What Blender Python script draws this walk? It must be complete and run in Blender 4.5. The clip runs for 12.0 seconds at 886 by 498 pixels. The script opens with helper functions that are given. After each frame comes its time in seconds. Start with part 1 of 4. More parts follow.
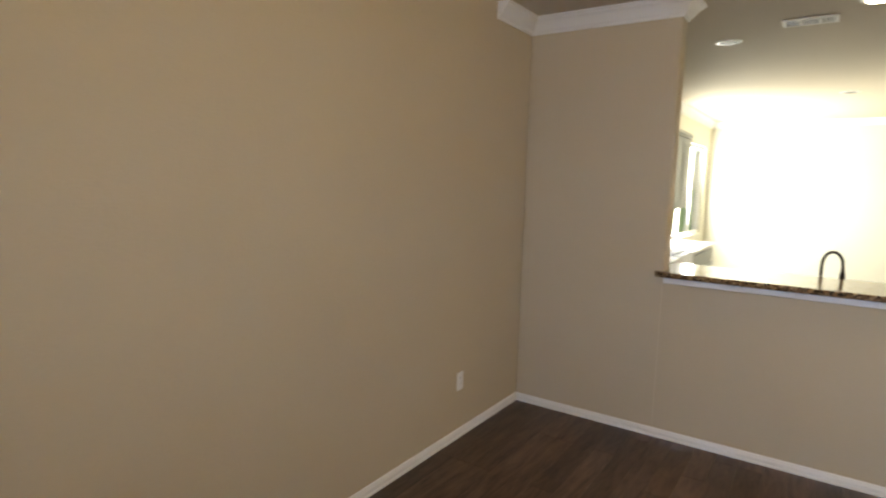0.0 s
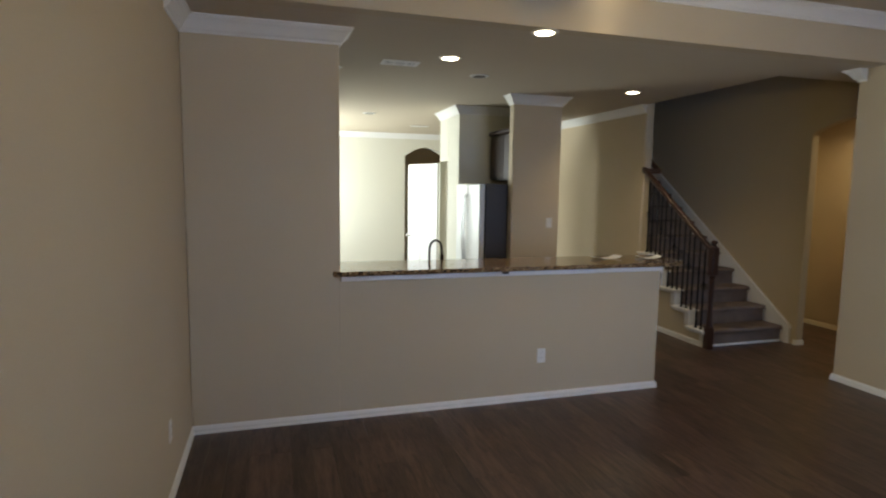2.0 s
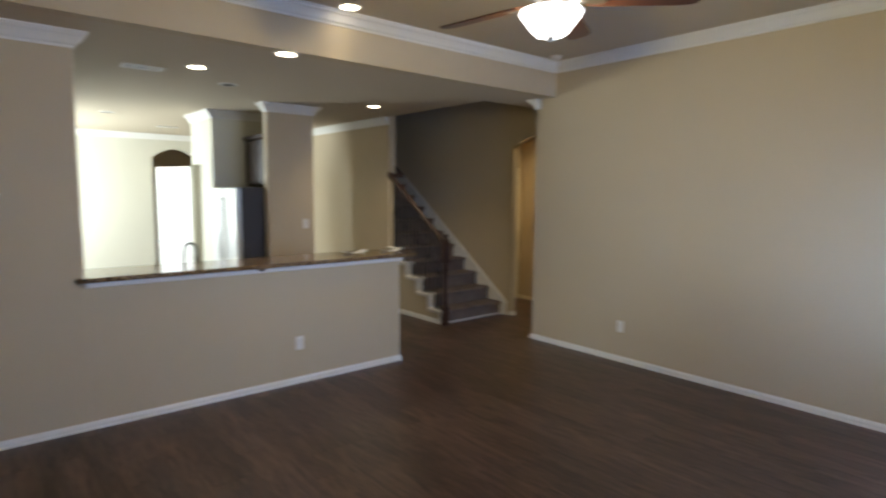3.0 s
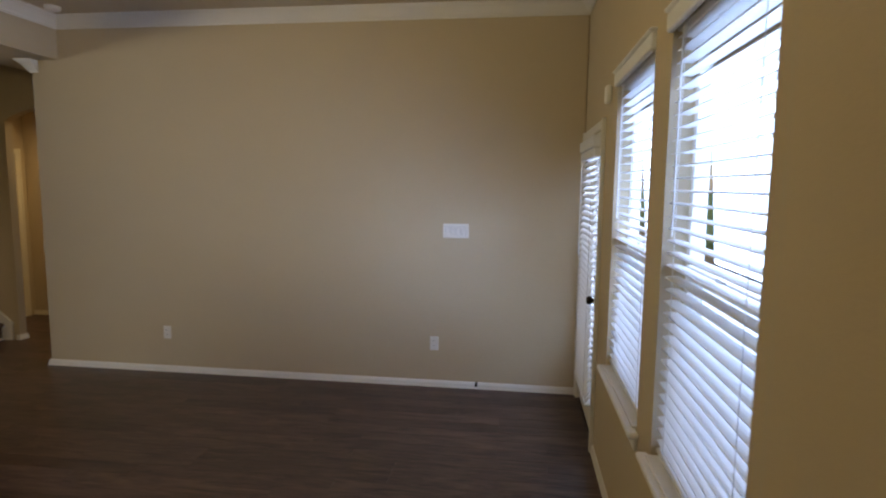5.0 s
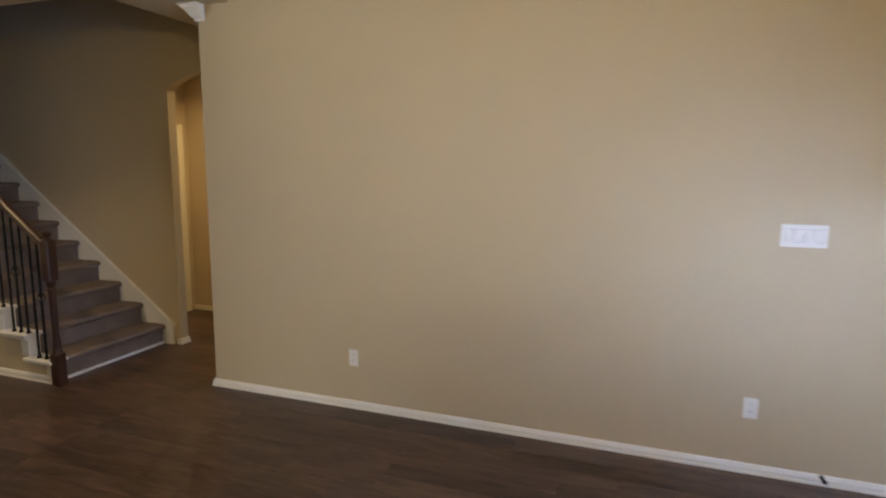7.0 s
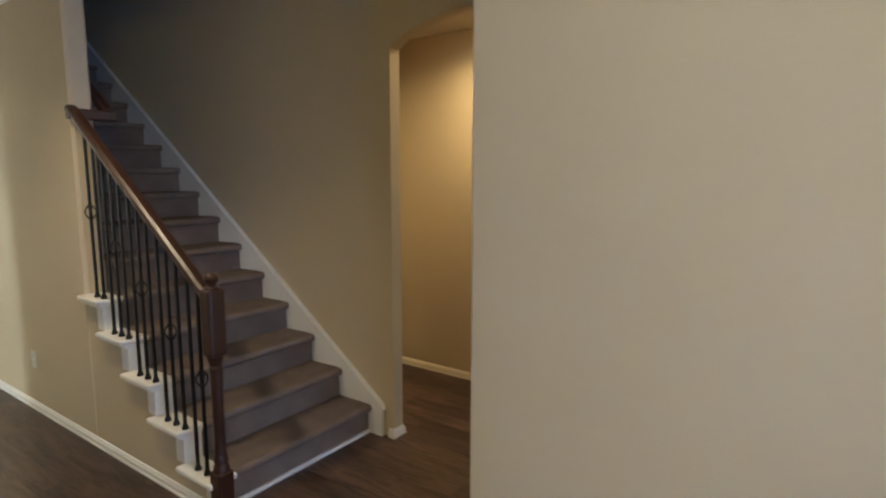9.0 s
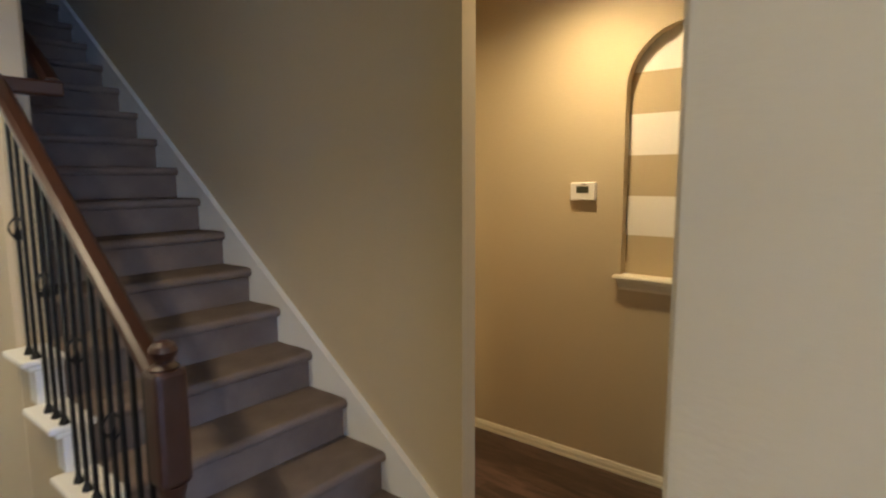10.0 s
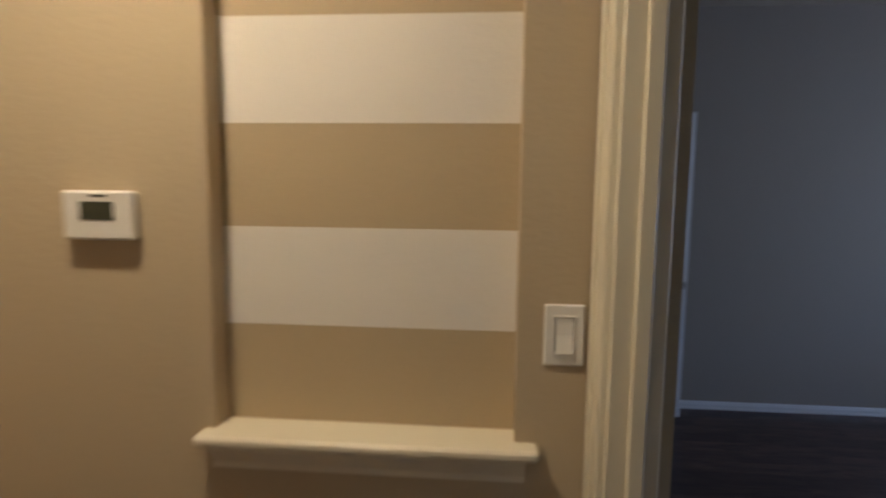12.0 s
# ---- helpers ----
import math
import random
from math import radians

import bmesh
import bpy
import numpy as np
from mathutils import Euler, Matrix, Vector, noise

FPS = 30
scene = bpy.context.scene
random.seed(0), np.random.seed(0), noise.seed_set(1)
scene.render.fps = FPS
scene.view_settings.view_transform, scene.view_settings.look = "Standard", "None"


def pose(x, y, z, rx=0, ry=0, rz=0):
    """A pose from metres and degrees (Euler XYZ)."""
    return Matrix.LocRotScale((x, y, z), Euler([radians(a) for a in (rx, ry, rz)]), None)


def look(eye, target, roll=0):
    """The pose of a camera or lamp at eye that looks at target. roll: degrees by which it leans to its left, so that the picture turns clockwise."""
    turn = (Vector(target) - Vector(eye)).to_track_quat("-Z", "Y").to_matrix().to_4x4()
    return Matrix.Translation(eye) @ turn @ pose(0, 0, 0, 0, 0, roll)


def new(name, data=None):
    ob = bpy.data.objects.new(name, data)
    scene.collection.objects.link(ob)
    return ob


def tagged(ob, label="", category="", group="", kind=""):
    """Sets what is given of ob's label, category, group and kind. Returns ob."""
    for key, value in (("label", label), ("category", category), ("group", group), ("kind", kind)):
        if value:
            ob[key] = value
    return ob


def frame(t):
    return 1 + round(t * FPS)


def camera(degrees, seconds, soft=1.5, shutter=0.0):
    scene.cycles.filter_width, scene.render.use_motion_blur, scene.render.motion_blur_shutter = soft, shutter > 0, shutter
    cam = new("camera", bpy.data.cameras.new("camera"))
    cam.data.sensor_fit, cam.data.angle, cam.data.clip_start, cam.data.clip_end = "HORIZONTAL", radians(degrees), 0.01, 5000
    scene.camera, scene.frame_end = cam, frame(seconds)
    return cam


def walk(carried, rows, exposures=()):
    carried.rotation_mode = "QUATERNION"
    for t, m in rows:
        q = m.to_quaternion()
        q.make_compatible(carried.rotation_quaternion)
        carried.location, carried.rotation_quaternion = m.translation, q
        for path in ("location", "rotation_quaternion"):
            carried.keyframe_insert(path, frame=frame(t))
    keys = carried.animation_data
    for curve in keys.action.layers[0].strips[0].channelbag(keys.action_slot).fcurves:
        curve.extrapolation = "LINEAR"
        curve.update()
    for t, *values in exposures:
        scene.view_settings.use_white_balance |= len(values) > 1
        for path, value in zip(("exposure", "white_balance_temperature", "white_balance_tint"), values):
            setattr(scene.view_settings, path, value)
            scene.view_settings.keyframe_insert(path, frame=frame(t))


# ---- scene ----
cam = camera(76.2, 12.0, soft=2.1, shutter=0.4)
PATH = [
    (0, (1.83, -3.717, 1.624), (0.713, -2.075, 1.382), 1.6),
    (0.5, (1.405, -3.87, 1.656), (0.732, -2.003, 1.411), 1.5),
    (1, (1.043, -3.974, 1.662), (0.889, -1.994, 1.425), 1.2),
    (1.5, (0.747, -3.931, 1.639), (1.043, -1.966, 1.414), 1.0),
    (2, (0.556, -4.0, 1.69), (1.127, -2.096, 1.473), 0.8),
    (2.5, (0.455, -4.256, 1.672), (1.235, -2.424, 1.478), 0.6),
    (3, (0.42, -4.572, 1.706), (1.695, -3.045, 1.504), 0.45),
    (3.5, (0.409, -4.758, 1.699), (2.018, -3.589, 1.496), 0.3),
    (3.7, (0.466, -4.759, 1.69), (2.188, -3.761, 1.488), 0.5),
    (5.3, (0.951, -4.35, 1.695), (2.927, -4.147, 1.462), 0.4),
    (5.5, (1.064, -4.238, 1.697), (3.041, -4.047, 1.46), 0.3),
    (6, (1.349, -3.93, 1.684), (3.296, -3.584, 1.387), 0.2),
    (6.5, (1.684, -3.576, 1.661), (3.579, -3.012, 1.363), 0.4),
    (7, (2.099, -3.204, 1.661), (3.968, -2.553, 1.371), 0.5),
    (7.2, (2.233, -3.031, 1.639), (4.085, -2.329, 1.364), 0.7),
    (8.8, (3.44, -1.541, 1.611), (5.093, -0.446, 1.346), 0.4),
    (9, (3.603, -1.39, 1.613), (5.217, -0.239, 1.343), -0.0),
    (9.5, (3.972, -0.928, 1.611), (5.543, 0.281, 1.346), -0.1),
    (10, (4.384, -0.544, 1.572), (5.923, 0.71, 1.324), -0.3),
    (10.5, (4.825, -0.253, 1.612), (6.427, 0.912, 1.332), 0.1),
    (11, (5.293, -0.078, 1.619), (7.011, 0.907, 1.344), 0.2),
    (11.5, (5.714, 0.042, 1.612), (7.583, 0.697, 1.334), 0.5),
    (12, (6.146, 0.024, 1.567), (8.126, 0.19, 1.338), 0.6),
]
EXPOSURES = [(0, -0.05, 7400, 12), (0.5, -0.4, 7200, 12), (1, -0.65, 6800, 11), (1.5, -0.7, 6600, 10), (2.5, -0.5, 6300, 10), (3.5, -0.2, 6200, 10), (5.3, -0.85, 7400, 15), (6, -0.78, 7800, 15), (6.5, -0.3, 7500, 14), (7, -0.03, 7300, 14), (9, 0.3, 6200, 10), (10, 0.55, 6200, 11), (10.5, 0.58, 6000, 11), (11, 0.3, 5800, 12), (11.5, 0.05, 5600, 15), (12, 0.05, 5300, 17)]
walk(cam, [(t, look(eye, target, roll)) for t, eye, target, roll in PATH], EXPOSURES)

# ---- world and light ----
world = bpy.data.worlds.new("sky")
scene.world = world
world.use_nodes = True
wn = world.node_tree.nodes
sky = wn.new("ShaderNodeTexSky")
sky.sky_type = "NISHITA"
sky.sun_disc = False
sky.sun_elevation, sky.sun_rotation = radians(52), radians(150)
wn["Background"].inputs["Strength"].default_value = 0.15
world.node_tree.links.new(sky.outputs[0], wn["Background"].inputs["Color"])


def lamp(name, kind, m, energy, color=(1, 1, 1), **more):
    data = bpy.data.lights.new(name, kind)
    data.energy, data.color = energy, color
    for k, v in more.items():
        if k == "size":
            data.size = v
        elif k == "size_y":
            data.shape, data.size_y = "RECTANGLE", v
        elif k == "angle":
            data.angle = v
        elif k == "spread":
            data.spread = v
        elif k == "soft":
            data.shadow_soft_size = v
        elif k == "spot":
            data.spot_size, data.spot_blend = v, 0.9
    ob = new(name, data)
    ob.matrix_world = m
    return ob


sun = lamp("sun", "SUN", look((3, 20, 30), (3, 6, 0)), 5.0, (1, 0.95, 0.86), angle=radians(0.6))
DAY = (0.37, 0.57, 1.0)
WARM = (1.0, 0.74, 0.44)

# ---- materials ----


def material(name, color, rough=0.6, metal=0.0, var=0.08, scale=6.0, bump=0.0, bump_scale=60.0, spec=0.5, stretch=None, coat=0.0, contrast=1.0):
    m = bpy.data.materials.new(name)
    m.use_nodes = True
    n, l = m.node_tree.nodes, m.node_tree.links
    b = n["Principled BSDF"]
    b.inputs["Roughness"].default_value = rough
    b.inputs["Metallic"].default_value = metal
    b.inputs["Specular IOR Level"].default_value = spec
    b.inputs["Coat Weight"].default_value = coat
    co = n.new("ShaderNodeTexCoord")
    mp = n.new("ShaderNodeMapping")
    if stretch:
        mp.inputs["Scale"].default_value = stretch
    l.new(co.outputs["Object"], mp.inputs["Vector"])
    big = n.new("ShaderNodeTexNoise")
    big.inputs["Scale"].default_value, big.inputs["Detail"].default_value = scale, 6
    fine = n.new("ShaderNodeTexNoise")
    fine.inputs["Scale"].default_value, fine.inputs["Detail"].default_value = bump_scale, 5
    l.new(mp.outputs[0], big.inputs["Vector"])
    l.new(mp.outputs[0], fine.inputs["Vector"])
    mix = n.new("ShaderNodeMix")
    mix.data_type = "RGBA"
    mix.inputs["A"].default_value = (*[c * (1 - var) for c in color], 1)
    mix.inputs["B"].default_value = (*[min(1, c * (1 + var)) for c in color], 1)
    add = n.new("ShaderNodeMath")
    add.operation = "MULTIPLY_ADD"
    add.inputs[1].default_value = 0.35
    l.new(fine.outputs["Fac"], add.inputs[0])
    sub = n.new("ShaderNodeMath")
    sub.operation = "MULTIPLY"
    sub.inputs[1].default_value = 0.65
    l.new(big.outputs["Fac"], sub.inputs[0])
    l.new(sub.outputs[0], add.inputs[2])
    mr = n.new("ShaderNodeMapRange")
    mr.inputs["From Min"].default_value, mr.inputs["From Max"].default_value = 0.5 - 0.5 / contrast, 0.5 + 0.5 / contrast
    l.new(add.outputs[0], mr.inputs["Value"])
    l.new(mr.outputs[0], mix.inputs["Factor"])
    l.new(mix.outputs["Result"], b.inputs["Base Color"])
    if bump:
        bp = n.new("ShaderNodeBump")
        bp.inputs["Strength"].default_value = 1.0
        bp.inputs["Distance"].default_value = bump
        l.new(fine.outputs["Fac"], bp.inputs["Height"])
        l.new(bp.outputs[0], b.inputs["Normal"])
    return m


def emitter(name, color, strength):
    m = bpy.data.materials.new(name)
    m.use_nodes = True
    b = m.node_tree.nodes["Principled BSDF"]
    b.inputs["Base Color"].default_value = (0.8, 0.8, 0.8, 1)
    b.inputs["Emission Color"].default_value = (*color, 1)
    b.inputs["Emission Strength"].default_value = strength
    return m


def wood_floor():
    m = material("wood_floor", (0.064, 0.038, 0.030), 0.34, var=0.72, scale=2.0, bump=0.0015, bump_scale=7, stretch=(9, 1.4, 9), contrast=3.0)
    n, l = m.node_tree.nodes, m.node_tree.links
    b = n["Principled BSDF"]
    info = n.new("ShaderNodeObjectInfo")
    for x in n:
        if x.type == "TEX_NOISE":
            x.inputs["Detail"].default_value, x.inputs["Distortion"].default_value = 3.5, 0.9
    geo = n.new("ShaderNodeNewGeometry")
    s = n.new("ShaderNodeMath")
    s.operation = "ADD"
    l.new(info.outputs["Random"], s.inputs[0])
    l.new(geo.outputs["Random Per Island"], s.inputs[1])
    f = n.new("ShaderNodeMath")
    f.operation = "FRACT"
    l.new(s.outputs[0], f.inputs[0])
    ramp = n.new("ShaderNodeMapRange")
    ramp.inputs["To Min"].default_value, ramp.inputs["To Max"].default_value = 0.70, 1.38
    l.new(f.outputs[0], ramp.inputs["Value"])
    old = b.inputs["Base Color"].links[0].from_socket
    vm = n.new("ShaderNodeVectorMath")
    vm.operation = "SCALE"
    l.new(old, vm.inputs[0])
    l.new(ramp.outputs[0], vm.inputs["Scale"])
    l.new(vm.outputs[0], b.inputs["Base Color"])
    # shift the grain from plank to plank
    mp = [x for x in n if x.type == "MAPPING"][0]
    cmb = n.new("ShaderNodeCombineXYZ")
    ml = n.new("ShaderNodeMath")
    ml.operation = "MULTIPLY"
    ml.inputs[1].default_value = 37.0
    l.new(f.outputs[0], ml.inputs[0])
    l.new(ml.outputs[0], cmb.inputs[0])
    l.new(ml.outputs[0], cmb.inputs[1])
    l.new(cmb.outputs[0], mp.inputs["Location"])
    return m


def granite():
    m = material("granite", (0.16, 0.10, 0.055), 0.12, var=0.4, scale=25, spec=0.6)
    n, l = m.node_tree.nodes, m.node_tree.links
    b = n["Principled BSDF"]
    vo = n.new("ShaderNodeTexVoronoi")
    vo.inputs["Scale"].default_value = 90
    co = [x for x in n if x.type == "TEX_COORD"][0]
    l.new(co.outputs["Object"], vo.inputs["Vector"])
    r = n.new("ShaderNodeValToRGB")
    e = r.color_ramp.elements
    e[0].color, e[0].position = (0.02, 0.014, 0.01, 1), 0.25
    e[1].color, e[1].position = (0.42, 0.30, 0.17, 1), 0.85
    k = e.new(0.5)
    k.color = (0.16, 0.09, 0.045, 1)
    l.new(vo.outputs["Color"], r.inputs["Fac"])
    l.new(r.outputs["Color"], b.inputs["Base Color"])
    return m


M_WALL = material("tan_wall_paint", (0.55, 0.455, 0.315), 0.75, var=0.05, scale=1.5, bump=0.0010, bump_scale=38, spec=0.3, stretch=(1, 1, 2.2))
M_CEIL = material("tan_ceiling_paint", (0.56, 0.48, 0.36), 0.8, var=0.04, scale=2, bump=0.0015, bump_scale=45, spec=0.3)
# Kitchen wall colour; also puts window light into the tan pantry block.
M_KWALL = material("pale_and_daylit_wall", (0.68, 0.655, 0.55), 0.7, var=0.04, scale=1.5, bump=0.0012, bump_scale=38, spec=0.3)
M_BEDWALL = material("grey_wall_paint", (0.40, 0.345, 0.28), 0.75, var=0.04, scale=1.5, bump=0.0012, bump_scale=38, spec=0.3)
M_WHITE = material("white_trim_paint", (0.78, 0.76, 0.72), 0.4, var=0.03, scale=8, bump=0.0002, bump_scale=40)
M_CREAM = material("cream_trim_paint", (0.78, 0.72, 0.58), 0.45, var=0.03, scale=8, bump=0.0003, bump_scale=40)
M_STRIPE = material("white_stripe_paint", (0.82, 0.78, 0.73), 0.7, var=0.03, scale=3, bump=0.0008, bump_scale=38, spec=0.3, stretch=(1, 1, 2.2))
M_NICHE = material("tan_stripe_paint", (0.52, 0.42, 0.27), 0.75, var=0.05, scale=1.5, bump=0.0008, bump_scale=38, spec=0.3, stretch=(1, 1, 2.2))
M_PLASTIC = material("white_plastic", (0.82, 0.80, 0.77), 0.35, var=0.015, scale=10)
M_SLAT = material("white_blind_slat", (0.80, 0.80, 0.80), 0.45, var=0.02, scale=10)
M_CARPET = material("brown_carpet", (0.20, 0.155, 0.13), 0.95, contrast=2.2, var=0.28, scale=5, bump=0.006, bump_scale=220, spec=0.1)
M_RAIL = material("stained_rail_wood", (0.040, 0.015, 0.009), 0.40, var=0.3, scale=6, bump=0.0003, bump_scale=40, stretch=(9, 1, 1), coat=0.08)
M_IRON = material("black_iron", (0.012, 0.011, 0.011), 0.45, 0.6, var=0.2, scale=30, bump=0.0004, bump_scale=90)
M_BRONZE = material("oiled_bronze", (0.03, 0.022, 0.018), 0.35, 0.9, var=0.2, scale=30)
M_STEEL = material("brushed_steel", (0.62, 0.63, 0.64), 0.3, 0.9, var=0.05, scale=4, stretch=(1, 1, 20))
M_FRIDGE = material("dark_fridge_side", (0.05, 0.045, 0.045), 0.5, var=0.1, scale=8, bump=0.0004, bump_scale=120)
M_FDOOR = material("pale_fridge_door", (0.70, 0.70, 0.69), 0.35, 0.2, var=0.03, scale=4)
M_CAB = material("dark_stained_cabinet", (0.035, 0.018, 0.012), 0.4, var=0.3, scale=6, stretch=(1, 1, 0.2))
M_GCAB = material("grey_green_cabinet", (0.32, 0.33, 0.30), 0.45, var=0.04, scale=6)
M_DARK = material("dark_plastic", (0.02, 0.02, 0.02), 0.4, var=0.1, scale=20)
M_LCD = material("dark_display", (0.05, 0.055, 0.04), 0.25, var=0.05, scale=20)
M_BLADE = material("walnut_blade", (0.05, 0.018, 0.012), 0.4, var=0.3, scale=5, stretch=(1, 8, 1))
M_NICKEL = material("brushed_nickel", (0.55, 0.52, 0.48), 0.3, 1.0, var=0.05, scale=20)
M_FLOOR = wood_floor()
M_GROUT = material("dark_gap", (0.012, 0.008, 0.006), 0.9, var=0.1)
M_GRANITE = granite()
M_BULB = emitter("lit_lens", (1.0, 0.86, 0.62), 22)
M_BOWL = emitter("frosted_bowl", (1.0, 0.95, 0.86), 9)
M_OFF = material("dark_lens", (0.10, 0.085, 0.07), 0.5, var=0.1)
M_GRASS = material("grass", (0.10, 0.16, 0.05), 0.9, var=0.4, scale=3, bump=0.02, bump_scale=60)
M_PATIO = material("patio_concrete", (0.42, 0.41, 0.39), 0.85, var=0.1, scale=3, bump=0.002, bump_scale=60)
M_LEAF = material("leaves", (0.07, 0.12, 0.03), 0.6, var=0.5, scale=8)
M_BARK = material("bark", (0.12, 0.09, 0.06), 0.9, var=0.4, scale=8)
M_FENCE = material("fence_wood", (0.30, 0.24, 0.18), 0.8, var=0.25, scale=6, stretch=(6, 6, 0.6))
M_GLASS = bpy.data.materials.new("clear_glass")
M_GLASS.use_nodes = True
gb = M_GLASS.node_tree.nodes["Principled BSDF"]
gb.inputs["Transmission Weight"].default_value, gb.inputs["Roughness"].default_value, gb.inputs["IOR"].default_value = 1.0, 0.0, 1.05

# ---- mesh helpers ----


def box(bm, x0, y0, z0, x1, y1, z1, bevel=0.0, seg=1):
    r = bmesh.ops.create_cube(bm, size=1)
    vs = r["verts"]
    for v in vs:
        v.co = Vector((x0 + (v.co.x + 0.5) * (x1 - x0), y0 + (v.co.y + 0.5) * (y1 - y0), z0 + (v.co.z + 0.5) * (z1 - z0)))
    if bevel:
        es = list({e for v in vs for e in v.link_edges})
        bmesh.ops.bevel(bm, geom=es, offset=bevel, segments=seg, affect="EDGES", profile=0.5)
    return vs


def prism(bm, pts, axis, a, b):
    """A closed outline of (u, v) pairs drawn out along an axis from a to b."""
    put = {"x": lambda u, v, w: (w, u, v), "y": lambda u, v, w: (u, w, v), "z": lambda u, v, w: (u, v, w)}[axis]
    lo = [bm.verts.new(put(u, v, a)) for u, v in pts]
    hi = [bm.verts.new(put(u, v, b)) for u, v in pts]
    bm.faces.new(lo)
    bm.faces.new(hi)
    n = len(pts)
    for i in range(n):
        bm.faces.new((lo[i], lo[(i + 1) % n], hi[(i + 1) % n], hi[i]))


def lathe(bm, prof, cx=0, cy=0, cz=0, seg=20, axis="z"):
    rings = []
    for r, h in prof:
        ring = []
        for i in range(seg):
            a = 2 * math.pi * i / seg
            p = (r * math.cos(a), r * math.sin(a), h)
            if axis == "y":
                p = (p[0], p[2], p[1])
            elif axis == "x":
                p = (p[2], p[0], p[1])
            ring.append(bm.verts.new((p[0] + cx, p[1] + cy, p[2] + cz)))
        rings.append(ring)
    for a, b in zip(rings, rings[1:]):
        for i in range(seg):
            bm.faces.new((a[i], a[(i + 1) % seg], b[(i + 1) % seg], b[i]))
    bm.faces.new(rings[0])
    bm.faces.new(rings[-1])


def tube(bm, pts, r, seg=8):
    rings = []
    for i, p in enumerate(pts):
        p = Vector(p)
        d = (Vector(pts[min(i + 1, len(pts) - 1)]) - Vector(pts[max(i - 1, 0)])).normalized()
        u = d.orthogonal().normalized() if i == 0 else (u - d * u.dot(d)).normalized()
        w = d.cross(u)
        rings.append([bm.verts.new(p + r * (math.cos(2 * math.pi * k / seg) * u + math.sin(2 * math.pi * k / seg) * w)) for k in range(seg)])
    for a, b in zip(rings, rings[1:]):
        for k in range(seg):
            bm.faces.new((a[k], a[(k + 1) % seg], b[(k + 1) % seg], b[k]))
    bm.faces.new(rings[0])
    bm.faces.new(rings[-1])


def sweep(bm, path, prof, z):
    """A moulding along a plan path of (x, y); the profile is (out to the right of the way, up)."""
    n = len(path)
    rings = []
    for i in range(n):
        p = Vector(path[i])
        d0 = (p - Vector(path[i - 1])).normalized() if i else None
        d1 = (Vector(path[i + 1]) - p).normalized() if i < n - 1 else None
        d0, d1 = d0 or d1, d1 or d0
        n0, n1 = Vector((d0.y, -d0.x)), Vector((d1.y, -d1.x))
        m = (n0 + n1).normalized()
        m /= max(0.3, m.dot(n0))
        rings.append([bm.verts.new((p.x + m.x * o, p.y + m.y * o, z + h)) for o, h in prof])
    k = len(prof)
    for a, b in zip(rings, rings[1:]):
        for i in range(k):
            bm.faces.new((a[i], a[(i + 1) % k], b[(i + 1) % k], b[i]))
    bm.faces.new(rings[0])
    bm.faces.new(rings[-1])


def mesh_of(bm, name, smooth=False):
    bmesh.ops.recalc_face_normals(bm, faces=bm.faces)
    me = bpy.data.meshes.new(name)
    bm.to_mesh(me)
    bm.free()
    if smooth:
        me.shade_smooth()
    return me


def part(name, bm, mat, parent=None, label="", smooth=False):
    me = mesh_of(bm, name, smooth)
    me.materials.append(mat)
    ob = new(name, me)
    if parent:
        ob.parent = parent
        ob.matrix_parent_inverse = parent.matrix_world.inverted() if parent.type != "EMPTY" else Matrix.Translation(-parent.location)
    if label:
        ob["label"] = label
    return ob


def thing(name, label, category, at=(0, 0, 0), group="", kind=""):
    e = new(name)
    e.location = at
    e.empty_display_size = 0.1
    return tagged(e, label, category, group, kind)


def structure(name, bm, mat, label, category="wall"):
    return tagged(part(name, bm, mat), label, category, kind="structure")


def boxes(*bs, bevel=0.0):
    bm = bmesh.new()
    for b in bs:
        box(bm, *b, bevel=bevel)
    return bm


# ---- plan ----
W = 5.405          # long blank wall
H1, H2 = 2.743, 3.10   # kitchen and living ceilings
YH = -0.50         # header between them
YW = -5.01         # window wall
YB = 7.2          # kitchen back wall
XS = 5.0           # wall on the open side of the stairs
XA = 6.095          # wall on the closed side of the stairs
XN = 7.19          # hall wall with the niche
YD = -0.185        # hall wall with the bedroom door
YC = 1.60          # hall wall with the closet door
XF = 10.15         # far bedroom wall
DX0, DX1 = 4.43, 5.33    # patio door opening
W1 = (3.17, 4.0)
W2 = (2.08, 2.92)
WZ = (0.69, 2.28)
T = 0.14
YE = -0.232        # end of the blank wall
TA = 0.085         # thickness of the arch wall
YJ = 0.755         # jamb of the arch
YO = 2.12          # end of the wall on the open side of the stairs

# ---- structure ----
structure("wall_west", boxes((-T, YW - T, 0, 0, 0.0, 3.3)), M_WALL, "tan textured drywall wall, bare and smooth-painted", "wall")
structure("wall_south", boxes(
    (-T, YW - T, 0, W2[0], YW, 3.3), (W2[0], YW - T, 0, W2[1], YW, WZ[0]), (W2[0], YW - T, WZ[1], W2[1], YW, 3.3),
    (W2[1], YW - T, 0, W1[0], YW, 3.3), (W1[0], YW - T, 0, W1[1], YW, WZ[0]), (W1[0], YW - T, WZ[1], W1[1], YW, 3.3),
    (W1[1], YW - T, 0, DX0, YW, 3.3), (DX0, YW - T, 2.05, DX1, YW, 3.3), (DX1, YW - T, 0, W + T, YW, 3.3)), M_WALL,
    "tan textured drywall wall pierced by two windows and a patio door", "wall")
structure("wall_east", boxes((W, YW, 0, W + T, YE, 3.3), bevel=0.012), M_WALL, "long blank tan textured drywall wall with a rounded corner", "wall")

